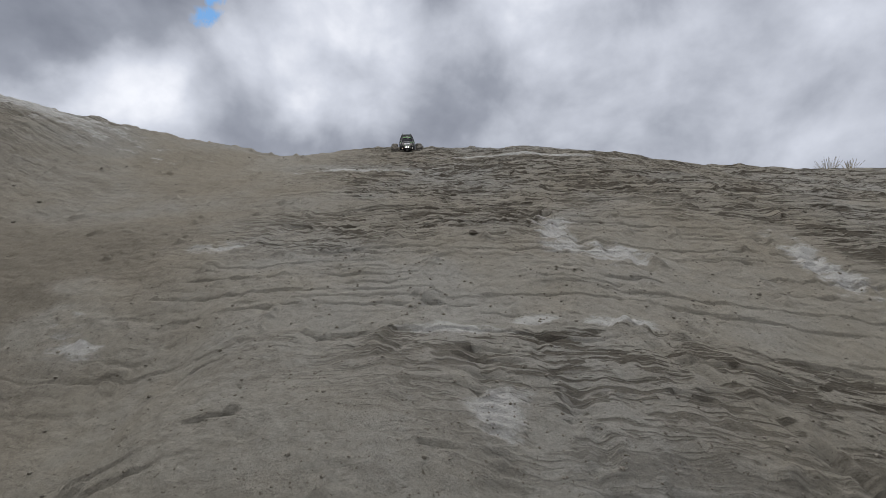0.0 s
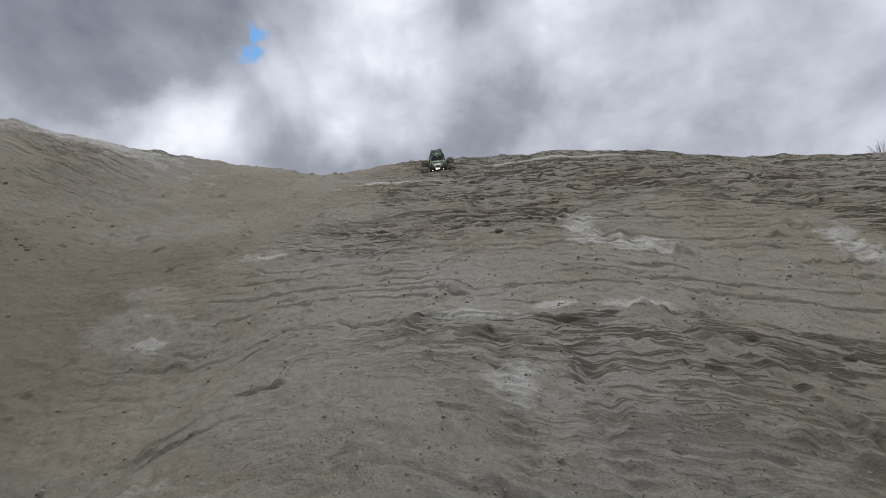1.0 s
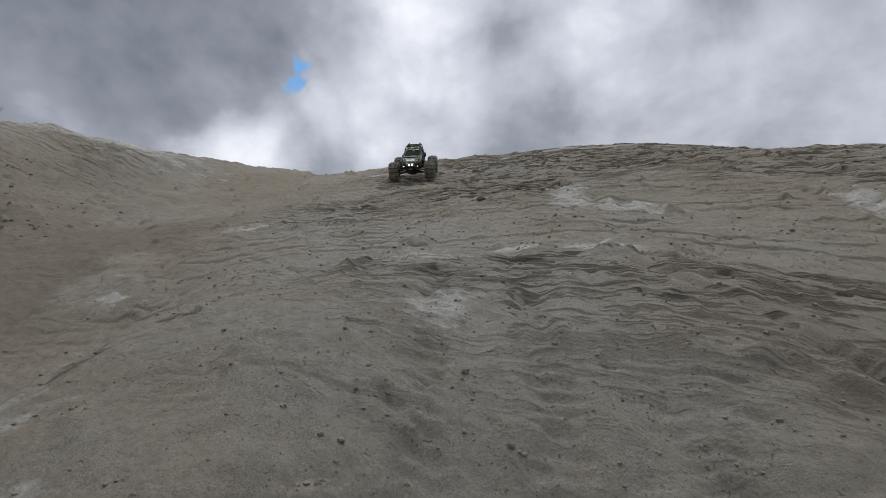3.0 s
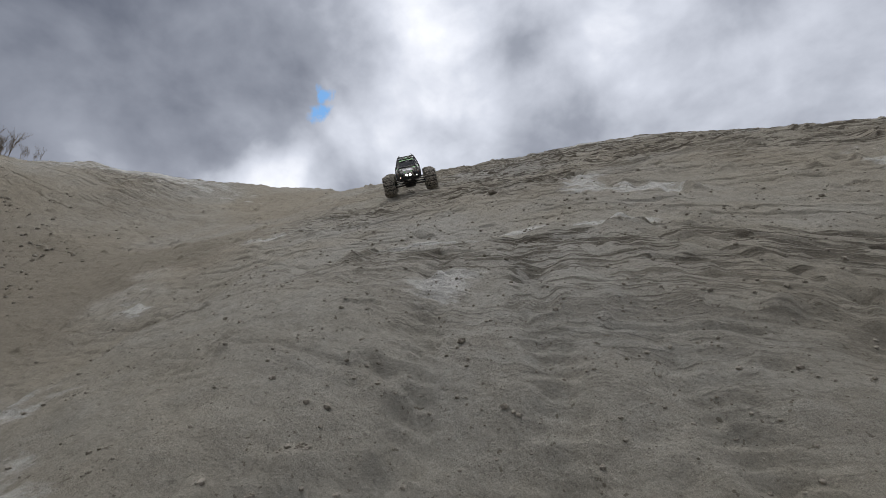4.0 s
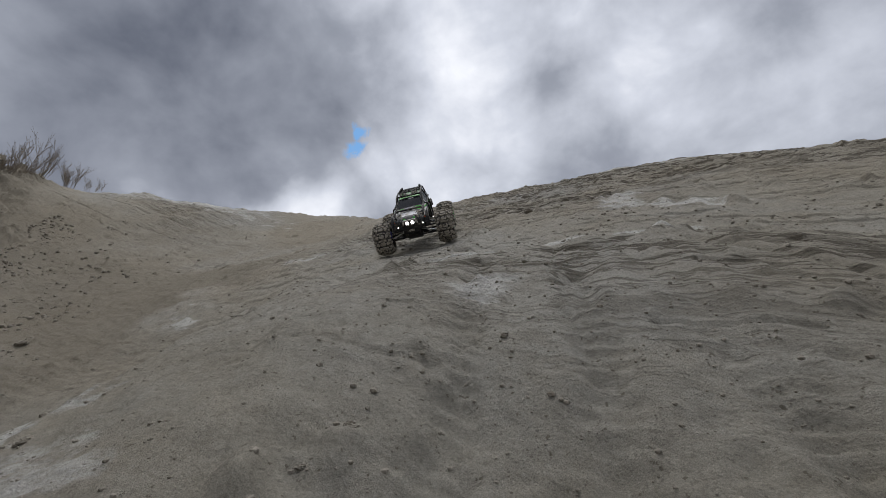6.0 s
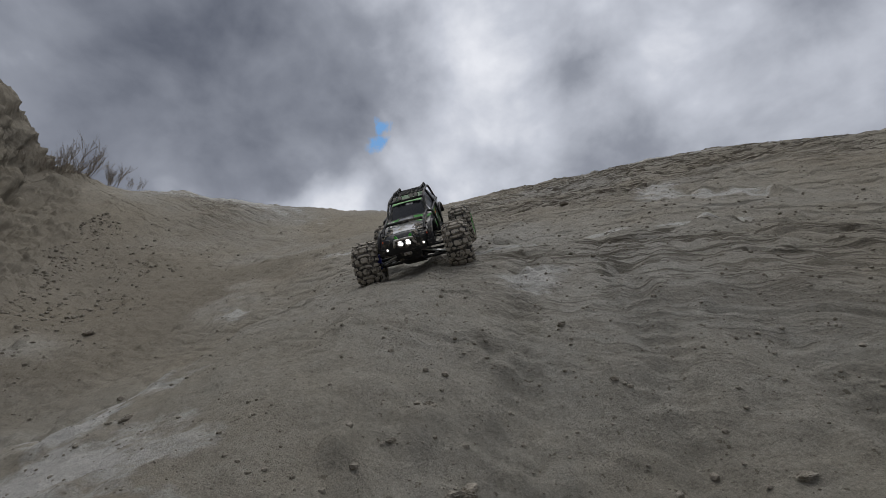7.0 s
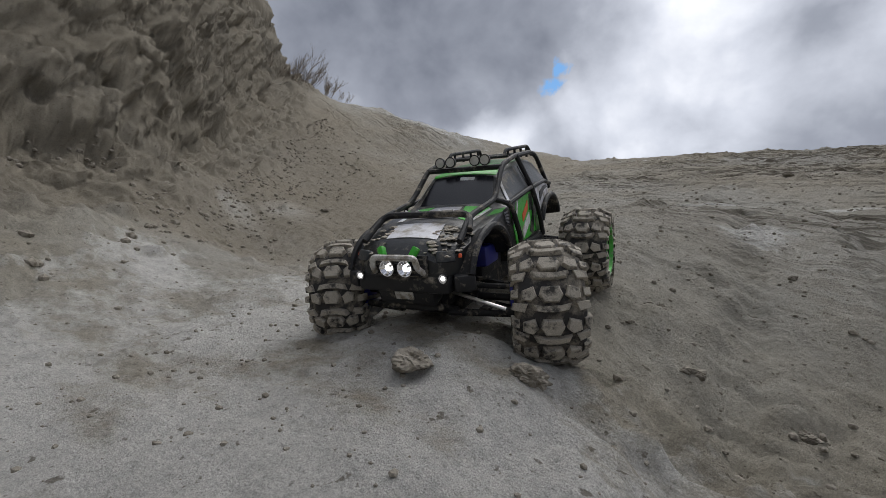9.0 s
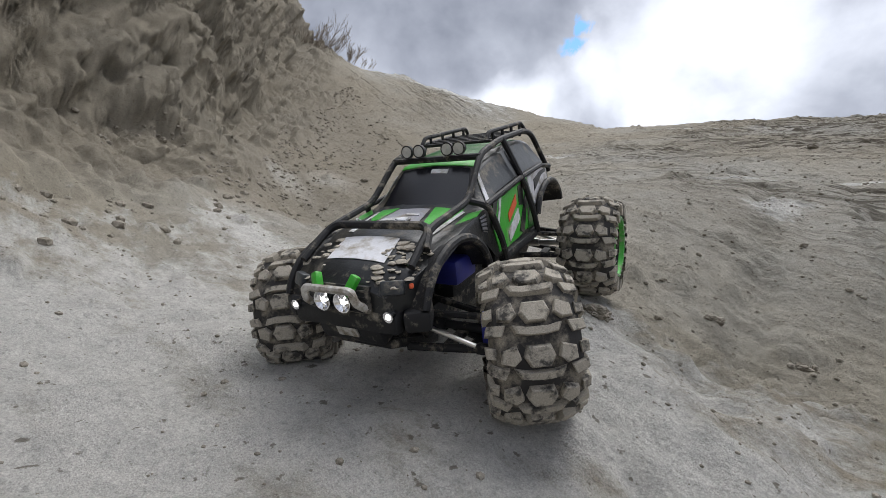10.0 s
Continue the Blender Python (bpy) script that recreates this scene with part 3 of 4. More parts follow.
def add_patch(bm, corners, lift=0.0014, n=6):
    """A thin plate on the shell between four (y, v) corners."""
    grid = []
    for i in range(n + 1):
        row = []
        for j in range(n + 1):
            s, t = i / n, j / n
            y = (corners[0][0] * (1 - s) + corners[1][0] * s) * (1 - t) + (corners[3][0] * (1 - s) + corners[2][0] * s) * t
            v = (corners[0][1] * (1 - s) + corners[1][1] * s) * (1 - t) + (corners[3][1] * (1 - s) + corners[2][1] * s) * t
            row.append((bm.verts.new(shell(y, v, lift)), bm.verts.new(shell(y, v, lift - 0.0012))))
        grid.append(row)
    for i in range(n):
        for j in range(n):
            q = [grid[i][j], grid[i + 1][j], grid[i + 1][j + 1], grid[i][j + 1]]
            bm.faces.new([a[0] for a in q])
            bm.faces.new([a[1] for a in q][::-1])
    edge = [grid[i][0] for i in range(n + 1)] + [grid[n][j] for j in range(1, n + 1)] + [grid[i][n] for i in range(n - 1, -1, -1)] + [grid[0][j] for j in range(n - 1, 0, -1)]
    for a, b in zip(edge, edge[1:] + edge[:1]):
        bm.faces.new((a[0], b[0], b[1], a[1]))


def build_body(truck):
    bm = bmesh.new()
    vs = [-1 + 0.0625 * k for k in range(33)]
    ys = [0.292 - k * (0.536 / 46) for k in range(47)]
    rows = [[bm.verts.new(shell(y, v)) for v in vs] for y in ys]
    for a, b in zip(rows, rows[1:]):
        for j in range(len(vs) - 1):
            bm.faces.new((a[j], a[j + 1], b[j + 1], b[j]))
    bm.faces.new(rows[0][::-1])
    bm.faces.new(rows[-1])
    body = part("body_shell", bm, PAINT_BLACK, truck, "glossy black shell dusted with sand", 35)

    def plate(name, quads, mat, label="", lift=0.0014):
        for q in quads:
            b = bmesh.new()
            add_patch(b, q, lift)
            part(name, b, mat, body, label)

    plate("windshield", [[(0.101, -0.38), (0.101, 0.38), (0.052, 0.34), (0.052, -0.34)]], WINDOW, "smoked dark windshield")
    plate("roof_band", [[(0.049, -0.37), (0.049, 0.37), (0.012, 0.36), (0.012, -0.36)]], PAINT_GREEN, "bright green roof edge")
    plate("roof_panel", [[(0.008, -0.34), (0.008, 0.34), (-0.175, 0.33), (-0.175, -0.33)]], PAINT_DARK_GREEN)
    plate("maker_strip", [[(0.061, -0.14), (0.061, 0.02), (0.056, 0.02), (0.056, -0.14)]], PAINT_WHITE, "white strip", 0.0026)
    plate("hood_panel", [[(0.185, -0.20), (0.185, 0.22), (0.110, 0.17), (0.110, -0.10)]], PAINT_GREY, "grey printed hood panel")
    plate("hood_print", [[(0.178, -0.17), (0.178, 0.10), (0.168, 0.08), (0.168, -0.15)], [(0.160, -0.05), (0.160, 0.18), (0.150, 0.16), (0.150, -0.04)],
                         [(0.140, -0.10), (0.140, 0.02), (0.134, 0.02), (0.134, -0.09)]], PAINT_WHITE, "", 0.0026)
    plate("hood_flash", [[(0.190, -0.36), (0.180, -0.24), (0.104, -0.12), (0.104, -0.36)], [(0.150, 0.24), (0.165, 0.34), (0.104, 0.36), (0.104, 0.20)]], PAINT_GREEN, "green hood flash")
    plate("hood_stripe", [[(0.195, -0.40), (0.192, -0.36), (0.110, -0.36), (0.112, -0.39)], [(0.195, 0.30), (0.192, 0.36), (0.110, 0.38), (0.112, 0.36)]], PAINT_WHITE, "", 0.002)
    plate("nose_panel", [[(0.262, -0.30), (0.262, 0.26), (0.215, 0.28), (0.215, -0.22)]], PAINT_WHITE, "white nose panel with stuck sand")
    # sand stuck on the nose in lumps
    r = random.Random(8)
    b = bmesh.new()
    for k in range(70):
        y, v = r.uniform(0.222, 0.285), r.choice((-1, -1, -1, 1)) * r.uniform(0.22, 0.60)
        p, s = shell(y, v, 0.001), 0.0016 + 0.0048 * r.random() ** 2.5
        made = bmesh.ops.create_icosphere(b, subdivisions=2, radius=1.0)["verts"]
        for q in made:
            k1 = 1 + 0.5 * noise.noise(q.co * 1.7 + p * 300)
            q.co = p + Vector((q.co.x * s * 1.3, q.co.y * s * 1.2, q.co.z * s * 0.45)) * k1
    part("stuck_sand", b, MUD, body, "caked sand on the nose", 60)["kind"] = "stuff"
    for side, tag in ((-1, "left"), (1, "right")):
        s = side
        plate("side_window", [[(0.060, 0.47 * s), (-0.035, 0.45 * s), (-0.035, 0.60 * s), (0.082, 0.60 * s)]], SIDE_WINDOW, "grey side window")
        plate("rear_side_window", [[(-0.055, 0.45 * s), (-0.176, 0.45 * s), (-0.200, 0.59 * s), (-0.055, 0.60 * s)]], SIDE_WINDOW)
        plate("window_trim", [[(0.082, 0.60 * s), (0.072, 0.60 * s), (0.052, 0.45 * s), (0.060, 0.45 * s)]], PAINT_WHITE, "", 0.0022)
        plate("door_panel", [[(0.088, 0.66 * s), (-0.085, 0.64 * s), (-0.070, 0.96 * s), (0.060, 0.97 * s)]], PAINT_GREEN, "bright green door with printed flashes")
        plate("door_flash", [[(0.07, 0.645 * s), (0.05, 0.645 * s), (0.075, 0.82 * s), (0.082, 0.80 * s)], [(-0.03, 0.93 * s), (-0.075, 0.70 * s), (-0.082, 0.74 * s), (-0.05, 0.97 * s)]], PAINT_BLACK, "", 0.0024)
        plate("door_streak", [[(0.045, 0.65 * s), (0.036, 0.65 * s), (0.060, 0.86 * s), (0.066, 0.86 * s)]], PAINT_WHITE, "", 0.0025)
        plate("rear_door_panel", [[(-0.09, 0.84 * s), (-0.125, 0.92 * s), (-0.10, 0.98 * s), (-0.07, 0.97 * s)]], PAINT_DARK_GREEN)
        plate("door_print", [[(0.015, 0.78 * s), (-0.022, 0.70 * s), (-0.024, 0.76 * s), (0.013, 0.83 * s)]], PAINT_RED, "orange-red printed bar", 0.0026)
        plate("door_print_white", [[(0.020, 0.88 * s), (-0.030, 0.79 * s), (-0.034, 0.86 * s), (0.016, 0.95 * s)]], PAINT_WHITE, "white printed bar", 0.0026)
        plate("door_print_dark", [[(-0.036, 0.66 * s), (-0.060, 0.66 * s), (-0.058, 0.80 * s), (-0.036, 0.78 * s)]], PAINT_BLACK, "", 0.0022)
        plate("rear_flash", [[(-0.085, 0.65 * s), (-0.205, 0.65 * s), (-0.205, 0.92 * s), (-0.125, 0.92 * s)]], PAINT_WHITE, "white rear flash")
        plate("rear_print", [[(-0.12, 0.70 * s), (-0.19, 0.70 * s), (-0.19, 0.76 * s), (-0.12, 0.78 * s)]], PAINT_BLACK, "", 0.0026)
        plate("fender_flash", [[(0.155, 0.50 * s), (0.115, 0.48 * s), (0.100, 0.60 * s), (0.125, 0.62 * s)]], PAINT_GREEN, "green fender flash")
        plate("fender_vent", [[(0.118, 0.68 * s), (0.098, 0.68 * s), (0.098, 0.86 * s), (0.112, 0.86 * s)]], PAINT_GREY, "grey vent")
        b = bmesh.new()
        for k in range(4):
            add_patch(b, [(0.118 - 0.001 * k, (0.70 + 0.045 * k) * s), (0.098, (0.70 + 0.045 * k) * s), (0.098, (0.715 + 0.045 * k) * s), (0.118 - 0.001 * k, (0.715 + 0.045 * k) * s)], 0.003, 2)
        part("vent_slats", b, BLACK, body)
        # wheel arch lips and inner arches
        for yc, r, z0 in ((0.192, 0.088, 0.120), (-0.186, 0.078, 0.142)):
            b = bmesh.new()
            pts = [(s * 0.101, yc + r * math.cos(a), z0 + 0.88 * r * math.sin(a)) for a in [math.pi * (0.10 + 0.80 * k / 14) for k in range(15)]]
            add_tube(b, pts, 0.0055, 8)
            band = [[b.verts.new(Vector(p) + Vector((-s * dx, 0, dz))) for dx, dz in ((0, 0), (0.045, -0.004), (0.045, -0.007), (0, -0.003))] for p in pts]
            for r0, r1 in zip(band, band[1:]):
                for i in range(4):
                    b.faces.new((r0[i], r0[(i + 1) % 4], r1[(i + 1) % 4], r1[i]))
            part("fender_flare", b, CHASSIS, body, "black plastic fender flare")
    # grille with its bars
    b = bmesh.new()
    add_box(b, (0, 0.2925, 0.157), (0.088, 0.008, 0.030), 0.002, (12, 0, 0))
    grille = part("grille", b, BLACK, body, "black slatted grille")
    for k in range(4):
        b = bmesh.new()
        add_box(b, (0, 0.2985 - 0.0016 * k, 0.146 + 0.007 * k), (0.080, 0.004, 0.0026), 0.0008)
        part("grille_bar", b, CHASSIS, grille)
    for s in (-1, 1):
        b = bmesh.new()
        add_box(b, (s * 0.066, 0.280, 0.168), (0.026, 0.014, 0.016), 0.003, (20, 0, -s * 25))
        part("front_lamp_unit", b, SIDE_WINDOW, body, "grey plastic headlamp cluster")
        b = bmesh.new()
        add_box(b, (s * 0.083, 0.270, 0.168), (0.005, 0.008, 0.006), 0.0015, (20, 0, -s * 40))
        part("turn_lamp", b, PAINT_RED, body, "red-orange turn lamp")
    return body


def build_cage(truck):
    """Black tube cage over the body, with the roof rack and its four round lamps."""
    cage = None
    for s in (-1, 1):
        b = bmesh.new()
        add_tube(b, rounded([(s * 0.080, 0.262, 0.186), (s * 0.076, 0.212, 0.215), (s * 0.080, 0.112, 0.229), (s * 0.073, 0.048, 0.284), (s * 0.071, -0.03, 0.298), (s * 0.069, -0.150, 0.305),
                             (s * 0.070, -0.190, 0.298), (s * 0.084, -0.244, 0.222)], 0.02), 0.0048)
        rail = part("cage_rail", b, BLACK, truck, "black plastic cage tube")
        cage = cage or rail
        b = bmesh.new()
        add_tube(b, rounded([(s * 0.080, 0.112, 0.229), (s * 0.103, 0.100, 0.220), (s * 0.107, 0.070, 0.165), (s * 0.104, 0.052, 0.130)], 0.015), 0.0046)
        part("cage_front_hoop", b, BLACK, truck)
        b = bmesh.new()
        add_tube(b, rounded([(s * 0.072, -0.042, 0.299), (s * 0.098, -0.050, 0.236), (s * 0.105, -0.075, 0.180), (s * 0.104, -0.098, 0.136)], 0.015), 0.0048)
        part("cage_rear_hoop", b, BLACK, truck)
        b = bmesh.new()
        add_tube(b, [(s * 0.100, 0.102, 0.221), (s * 0.097, -0.045, 0.236), (s * 0.095, -0.160, 0.242), (s * 0.089, -0.232, 0.232)], 0.0042)
        part("belt_bar", b, BLACK, truck)
        b = bmesh.new()
        add_box(b, (s * 0.098, -0.025, 0.133), (0.012, 0.16, 0.014), 0.003)
        part("side_step", b, BLACK, truck, "black plastic sill")
        b = bmesh.new()
        add_tube(b, rounded([(s * 0.058, -0.010, 0.298), (s * 0.058, -0.022, 0.311), (s * 0.056, -0.176, 0.319), (s * 0.060, -0.195, 0.299)], 0.01), 0.0034)
        for k in range(4):
            add_tube(b, [(s * 0.057, -0.04 - 0.042 * k, 0.295), (s * 0.057, -0.04 - 0.042 * k, 0.315)], 0.0028, 6)
        part("rack_rail", b, BLACK, truck, "black roof rack rail")
    for k in range(6):
        y = -0.010 - 0.032 * k
        b = bmesh.new()
        add_box(b, (0, y, 0.2985 + 0.0012 * k), (0.136, 0.007, 0.005), 0.0015)
        part("rack_slat", b, BLACK, truck)
    b = bmesh.new()
    add_tube(b, [(-0.075, 0.050, 0.281), (0.075, 0.050, 0.281)], 0.0048)
    part("lamp_bar", b, BLACK, truck)
    b = bmesh.new()
    add_tube(b, rounded([(-0.084, 0.235, 0.198), (-0.074, 0.206, 0.218), (0.074, 0.206, 0.218), (0.084, 0.235, 0.198)], 0.015), 0.0055)
    part("hood_bar", b, BLACK, truck, "black bar over the hood")
    for s in (-1, 1):
        b = bmesh.new()
        ring = [(s * 0.03 + 0.012 * math.cos(a), 0.196 + 0.004 * math.sin(a), 0.221 + 0.003 * math.cos(2 * a)) for a in [2 * math.pi * k / 12 for k in range(13)]]
        add_tube(b, ring, 0.0009, 5)
        part("body_clip", b, STEEL, truck, "steel wire body clip")
    for x in (-0.046, -0.027, 0.021, 0.042):
        b = bmesh.new()
        add_lathe(b, [(-0.010, 0.0001), (-0.010, 0.006), (-0.002, 0.0095), (0.004, 0.0100), (0.004, 0.0085), (0.001, 0.0001)], 16, "Y", (x, 0.057, 0.295))
        lamp = part("roof_lamp", b, BLACK, truck, "round roof lamp with a clear lens")
        b = bmesh.new()
        add_lathe(b, [(0.001, 0.0001), (0.001, 0.0084), (0.0045, 0.0080), (0.0062, 0.0001)], 16, "Y", (x, 0.057, 0.295))
        part("lens", b, LENS, lamp)


def build_front(truck):
    b = bmesh.new()
    add_box(b, (0, 0.282, 0.131), (0.150, 0.026, 0.026), 0.006)
    add_box(b, (0, 0.272, 0.112), (0.094, 0.030, 0.026), 0.006, (-18, 0, 0))
    for s in (-1, 1):
        add_box(b, (s * 0.084, 0.264, 0.132), (0.030, 0.044, 0.024), 0.005, (0, 0, -s * 28))
    bumper = part("front_bumper", b, BLACK, truck, "black plastic front bumper")
    b = bmesh.new()
    add_box(b, (0, 0.289, 0.113), (0.030, 0.003, 0.013), 0.001, (-18, 0, 0))
    part("winch_plate", b, ALUMINIUM, bumper, "grey winch plate")
    b = bmesh.new()
    add_tube(b, rounded([(-0.040, 0.294, 0.146), (-0.036, 0.308, 0.158), (-0.034, 0.309, 0.172), (0.034, 0.309, 0.172), (0.036, 0.308, 0.158), (0.040, 0.294, 0.146)], 0.006), 0.0045)
    part("lamp_guard", b, ALUMINIUM, bumper, "bare dusty metal lamp guard")
    for x in (-0.0145, 0.0145):
        b = bmesh.new()
        add_lathe(b, [(-0.010, 0.0001), (-0.010, 0.007), (0.000, 0.0115), (0.004, 0.0118), (0.004, 0.0105), (-0.004, 0.004), (-0.005, 0.0001)], 20, "Y", (x, 0.302, 0.156))
        lamp = part("headlight", b, CHROME, truck, "round chrome headlight, lit")
        b = bmesh.new()
        add_lathe(b, [(-0.0045, 0.0001), (-0.0045, 0.0035), (0.002, 0.0030), (0.0035, 0.0001)], 12, "Y", (x, 0.302, 0.156))
        part("bulb", b, LAMP, lamp, "white lit bulb")
        b = bmesh.new()
        for a in (0.5, 2.6, 4.7):
            add_box(b, (x + 0.007 * math.cos(a), 0.3035, 0.156 + 0.007 * math.sin(a)), (0.006, 0.001, 0.0035), 0.0004, (0, -math.degrees(a), 0))
        part("reflector_facet", b, CHROME, lamp)
    for s in (-1, 1):
        b = bmesh.new()
        add_lathe(b, [(-0.008, 0.0001), (-0.008, 0.005), (0.0, 0.0062), (0.0, 0.0045), (-0.002, 0.0001)], 14, "Y", (s * 0.068, 0.298, 0.142))
        lamp = part("corner_lamp", b, CHROME, truck, "small lit corner lamp")
        b = bmesh.new()
        add_lathe(b, [(-0.002, 0.0001), (-0.002, 0.0034), (0.0006, 0.0028), (0.0012, 0.0001)], 10, "Y", (s * 0.068, 0.298, 0.142))
        part("bulb", b, LAMP, lamp)
    # green plates of the front frame behind the lamps
    for s in (-1, 1):
        b = bmesh.new()
        add_box(b, (s * 0.026, 0.296, 0.176), (0.010, 0.010, 0.018), 0.002, (25, s * 25, 0))
        part("frame_bracket", b, PAINT_GREEN, truck, "bright green bracket")


def build_chassis(truck):
    b = bmesh.new()
    add_box(b, (0, 0.0, 0.083), (0.098, 0.40, 0.042), 0.008)
    add_box(b, (0, 0.10, 0.118), (0.13, 0.10, 0.034), 0.008)
    add_box(b, (0, -0.05, 0.118), (0.15, 0.15, 0.034), 0.008)
    part("chassis_tub", b, CHASSIS, truck, "dusty black chassis tub")
    for s in (1, -1):
        b = bmesh.new()
        add_box(b, (0, s * 0.215, 0.070), (0.086, 0.11, 0.012), 0.004, (s * 22, 0, 0))
        add_box(b, (0, s * 0.195, 0.098), (0.074, 0.10, 0.046), 0.008)
        part("skid_plate", b, CHASSIS, truck, "scuffed black skid plate")
    b = bmesh.new()
    add_box(b, (-0.056, 0.125, 0.140), (0.038, 0.060, 0.034), 0.005)
    part("servo_box", b, BLUE, truck, "dark blue servo housing")
    b = bmesh.new()
    add_box(b, (-0.04, 0.165, 0.157), (0.02, 0.016, 0.010), 0.002)
    part("wire_plug", b, PAINT_RED, truck, "red wire plug")
    for s in (-1, 1):
        for f in (1, -1):
            yc = 0.193 * f
            b = bmesh.new()
            add_tube(b, [(s * 0.040, yc + 0.040, 0.072), (s * 0.128, yc + 0.010, 0.066)], 0.0055)
            add_tube(b, [(s * 0.040, yc - 0.040, 0.072), (s * 0.128, yc - 0.010, 0.066)], 0.0055)
            add_box(b, (s * 0.085, yc, 0.068), (0.016, 0.050, 0.006), 0.002)
            add_box(b, (s * 0.116, yc, 0.067), (0.014, 0.030, 0.010), 0.003)
            part("lower_arm", b, CHASSIS, truck, "black suspension arm")
            b = bmesh.new()
            add_tube(b, [(s * 0.036, yc + 0.026, 0.112), (s * 0.130, yc + 0.004, 0.106)], 0.0045)
            add_tube(b, [(s * 0.036, yc - 0.026, 0.112), (s * 0.130, yc - 0.004, 0.106)], 0.0045)
            part("upper_arm", b, CHASSIS, truck)
            b = bmesh.new()
            add_tube(b, [(s * 0.03, yc, 0.088), (s * 0.075, yc, 0.088)], 0.0080, 10)
            add_tube(b, [(s * 0.07, yc, 0.088), (s * 0.140, yc, 0.088)], 0.0055, 10)
            part("drive_shaft", b, STEEL if f < 0 else CHASSIS, truck)
            b = bmesh.new()
            add_tube(b, [(s * 0.034, yc + f * 0.030, 0.104), (s * 0.134, yc + f * 0.026, 0.076)], 0.0032)
            rod = part("tie_rod", b, STEEL, truck, "bright steel tie rod")
            b = bmesh.new()
            add_box(b, (s * 0.134, yc + f * 0.026, 0.076), (0.014, 0.012, 0.012), 0.003)
            part("rod_end", b, CHASSIS, rod)
            b = bmesh.new()
            add_box(b, (s * 0.136, yc, 0.088), (0.014, 0.032, 0.056), 0.004)
            part("axle_carrier", b, BLUE if f > 0 else CHASSIS, truck, "axle carrier")


def build_tyre_mesh():
    """Carcass of a fat balloon tyre, turned about x."""
    bm = bmesh.new()
    prof = [(-0.030, 0.046), (-0.047, 0.050), (-0.052, 0.062), (-0.049, 0.073), (-0.040, 0.079), (-0.020, 0.081), (0.0, 0.0815), (0.020, 0.081), (0.040, 0.079), (0.049, 0.073),
            (0.052, 0.062), (0.047, 0.050), (0.030, 0.046)]
    add_lathe(bm, prof, 48)
    return bm


def build_tread_mesh():
    """Chunky blocks: a chain of winged blocks round the middle and two rows of shoulder blocks on each side."""
    bm = bmesh.new()
    rng = random.Random(5)

    def lug(outline, a0, r0, r1, shrink, lean=0.0):
        """A block on the tyre: outline of (across, along) in metres, between two radii."""
        low, top = [], []
        cx = sum(p[0] for p in outline) / len(outline)
        cy = sum(p[1] for p in outline) / len(outline)
        mid = []
        for h, s in outline:
            for ring, r, k in ((low, r0, 1.12), (mid, r1 - 0.0016, 1.0), (top, r1, shrink)):
                x = cx + (h - cx) * k
                y = cy + (s - cy) * k
                drop = 0.0 if abs(x) < 0.030 else (abs(x) - 0.030) * 0.42
                rr = r - drop + rng.uniform(-0.0007, 0.0007) * (ring is top)
                a = a0 + y / 0.085
                ring.append(bm.verts.new((x + lean, rr * math.cos(a), rr * math.sin(a))))
        n = len(outline)
        bm.faces.new(top)
        for ra, rb in ((low, mid), (mid, top)):
            for k in range(n):
                bm.faces.new((ra[k], ra[(k + 1) % n], rb[(k + 1) % n], rb[k]))

    pitch = 13
    for k in range(pitch):
        a = 2 * math.pi * k / pitch
        # middle: a trapezoid block, then a winged bar
        lug([(-0.012, -0.009), (0.012, -0.009), (0.016, 0.001), (0.010, 0.010), (-0.010, 0.010), (-0.016, 0.001)], a, 0.079, 0.0885, 0.86)
        lug([(-0.026, 0.012), (-0.012, 0.0145), (0.012, 0.0145), (0.026, 0.012), (0.022, 0.020), (0.010, 0.022), (-0.010, 0.022), (-0.022, 0.020)], a, 0.079, 0.088, 0.88)
        for s in (-1, 1):
            lug([(s * 0.024, -0.010), (s * 0.040, -0.006), (s * 0.041, 0.006), (s * 0.028, 0.008), (s * 0.020, 0.002)][::s], a, 0.077, 0.0878, 0.86)
            lug([(s * 0.033, 0.011), (s * 0.053, 0.009), (s * 0.055, 0.019), (s * 0.038, 0.022)][::s], a, 0.070, 0.0872, 0.88)
            lug([(s * 0.045, -0.009), (s * 0.056, -0.009), (s * 0.056, 0.002), (s * 0.046, 0.003)][::s], a, 0.068, 0.0862, 0.86)
    return bm


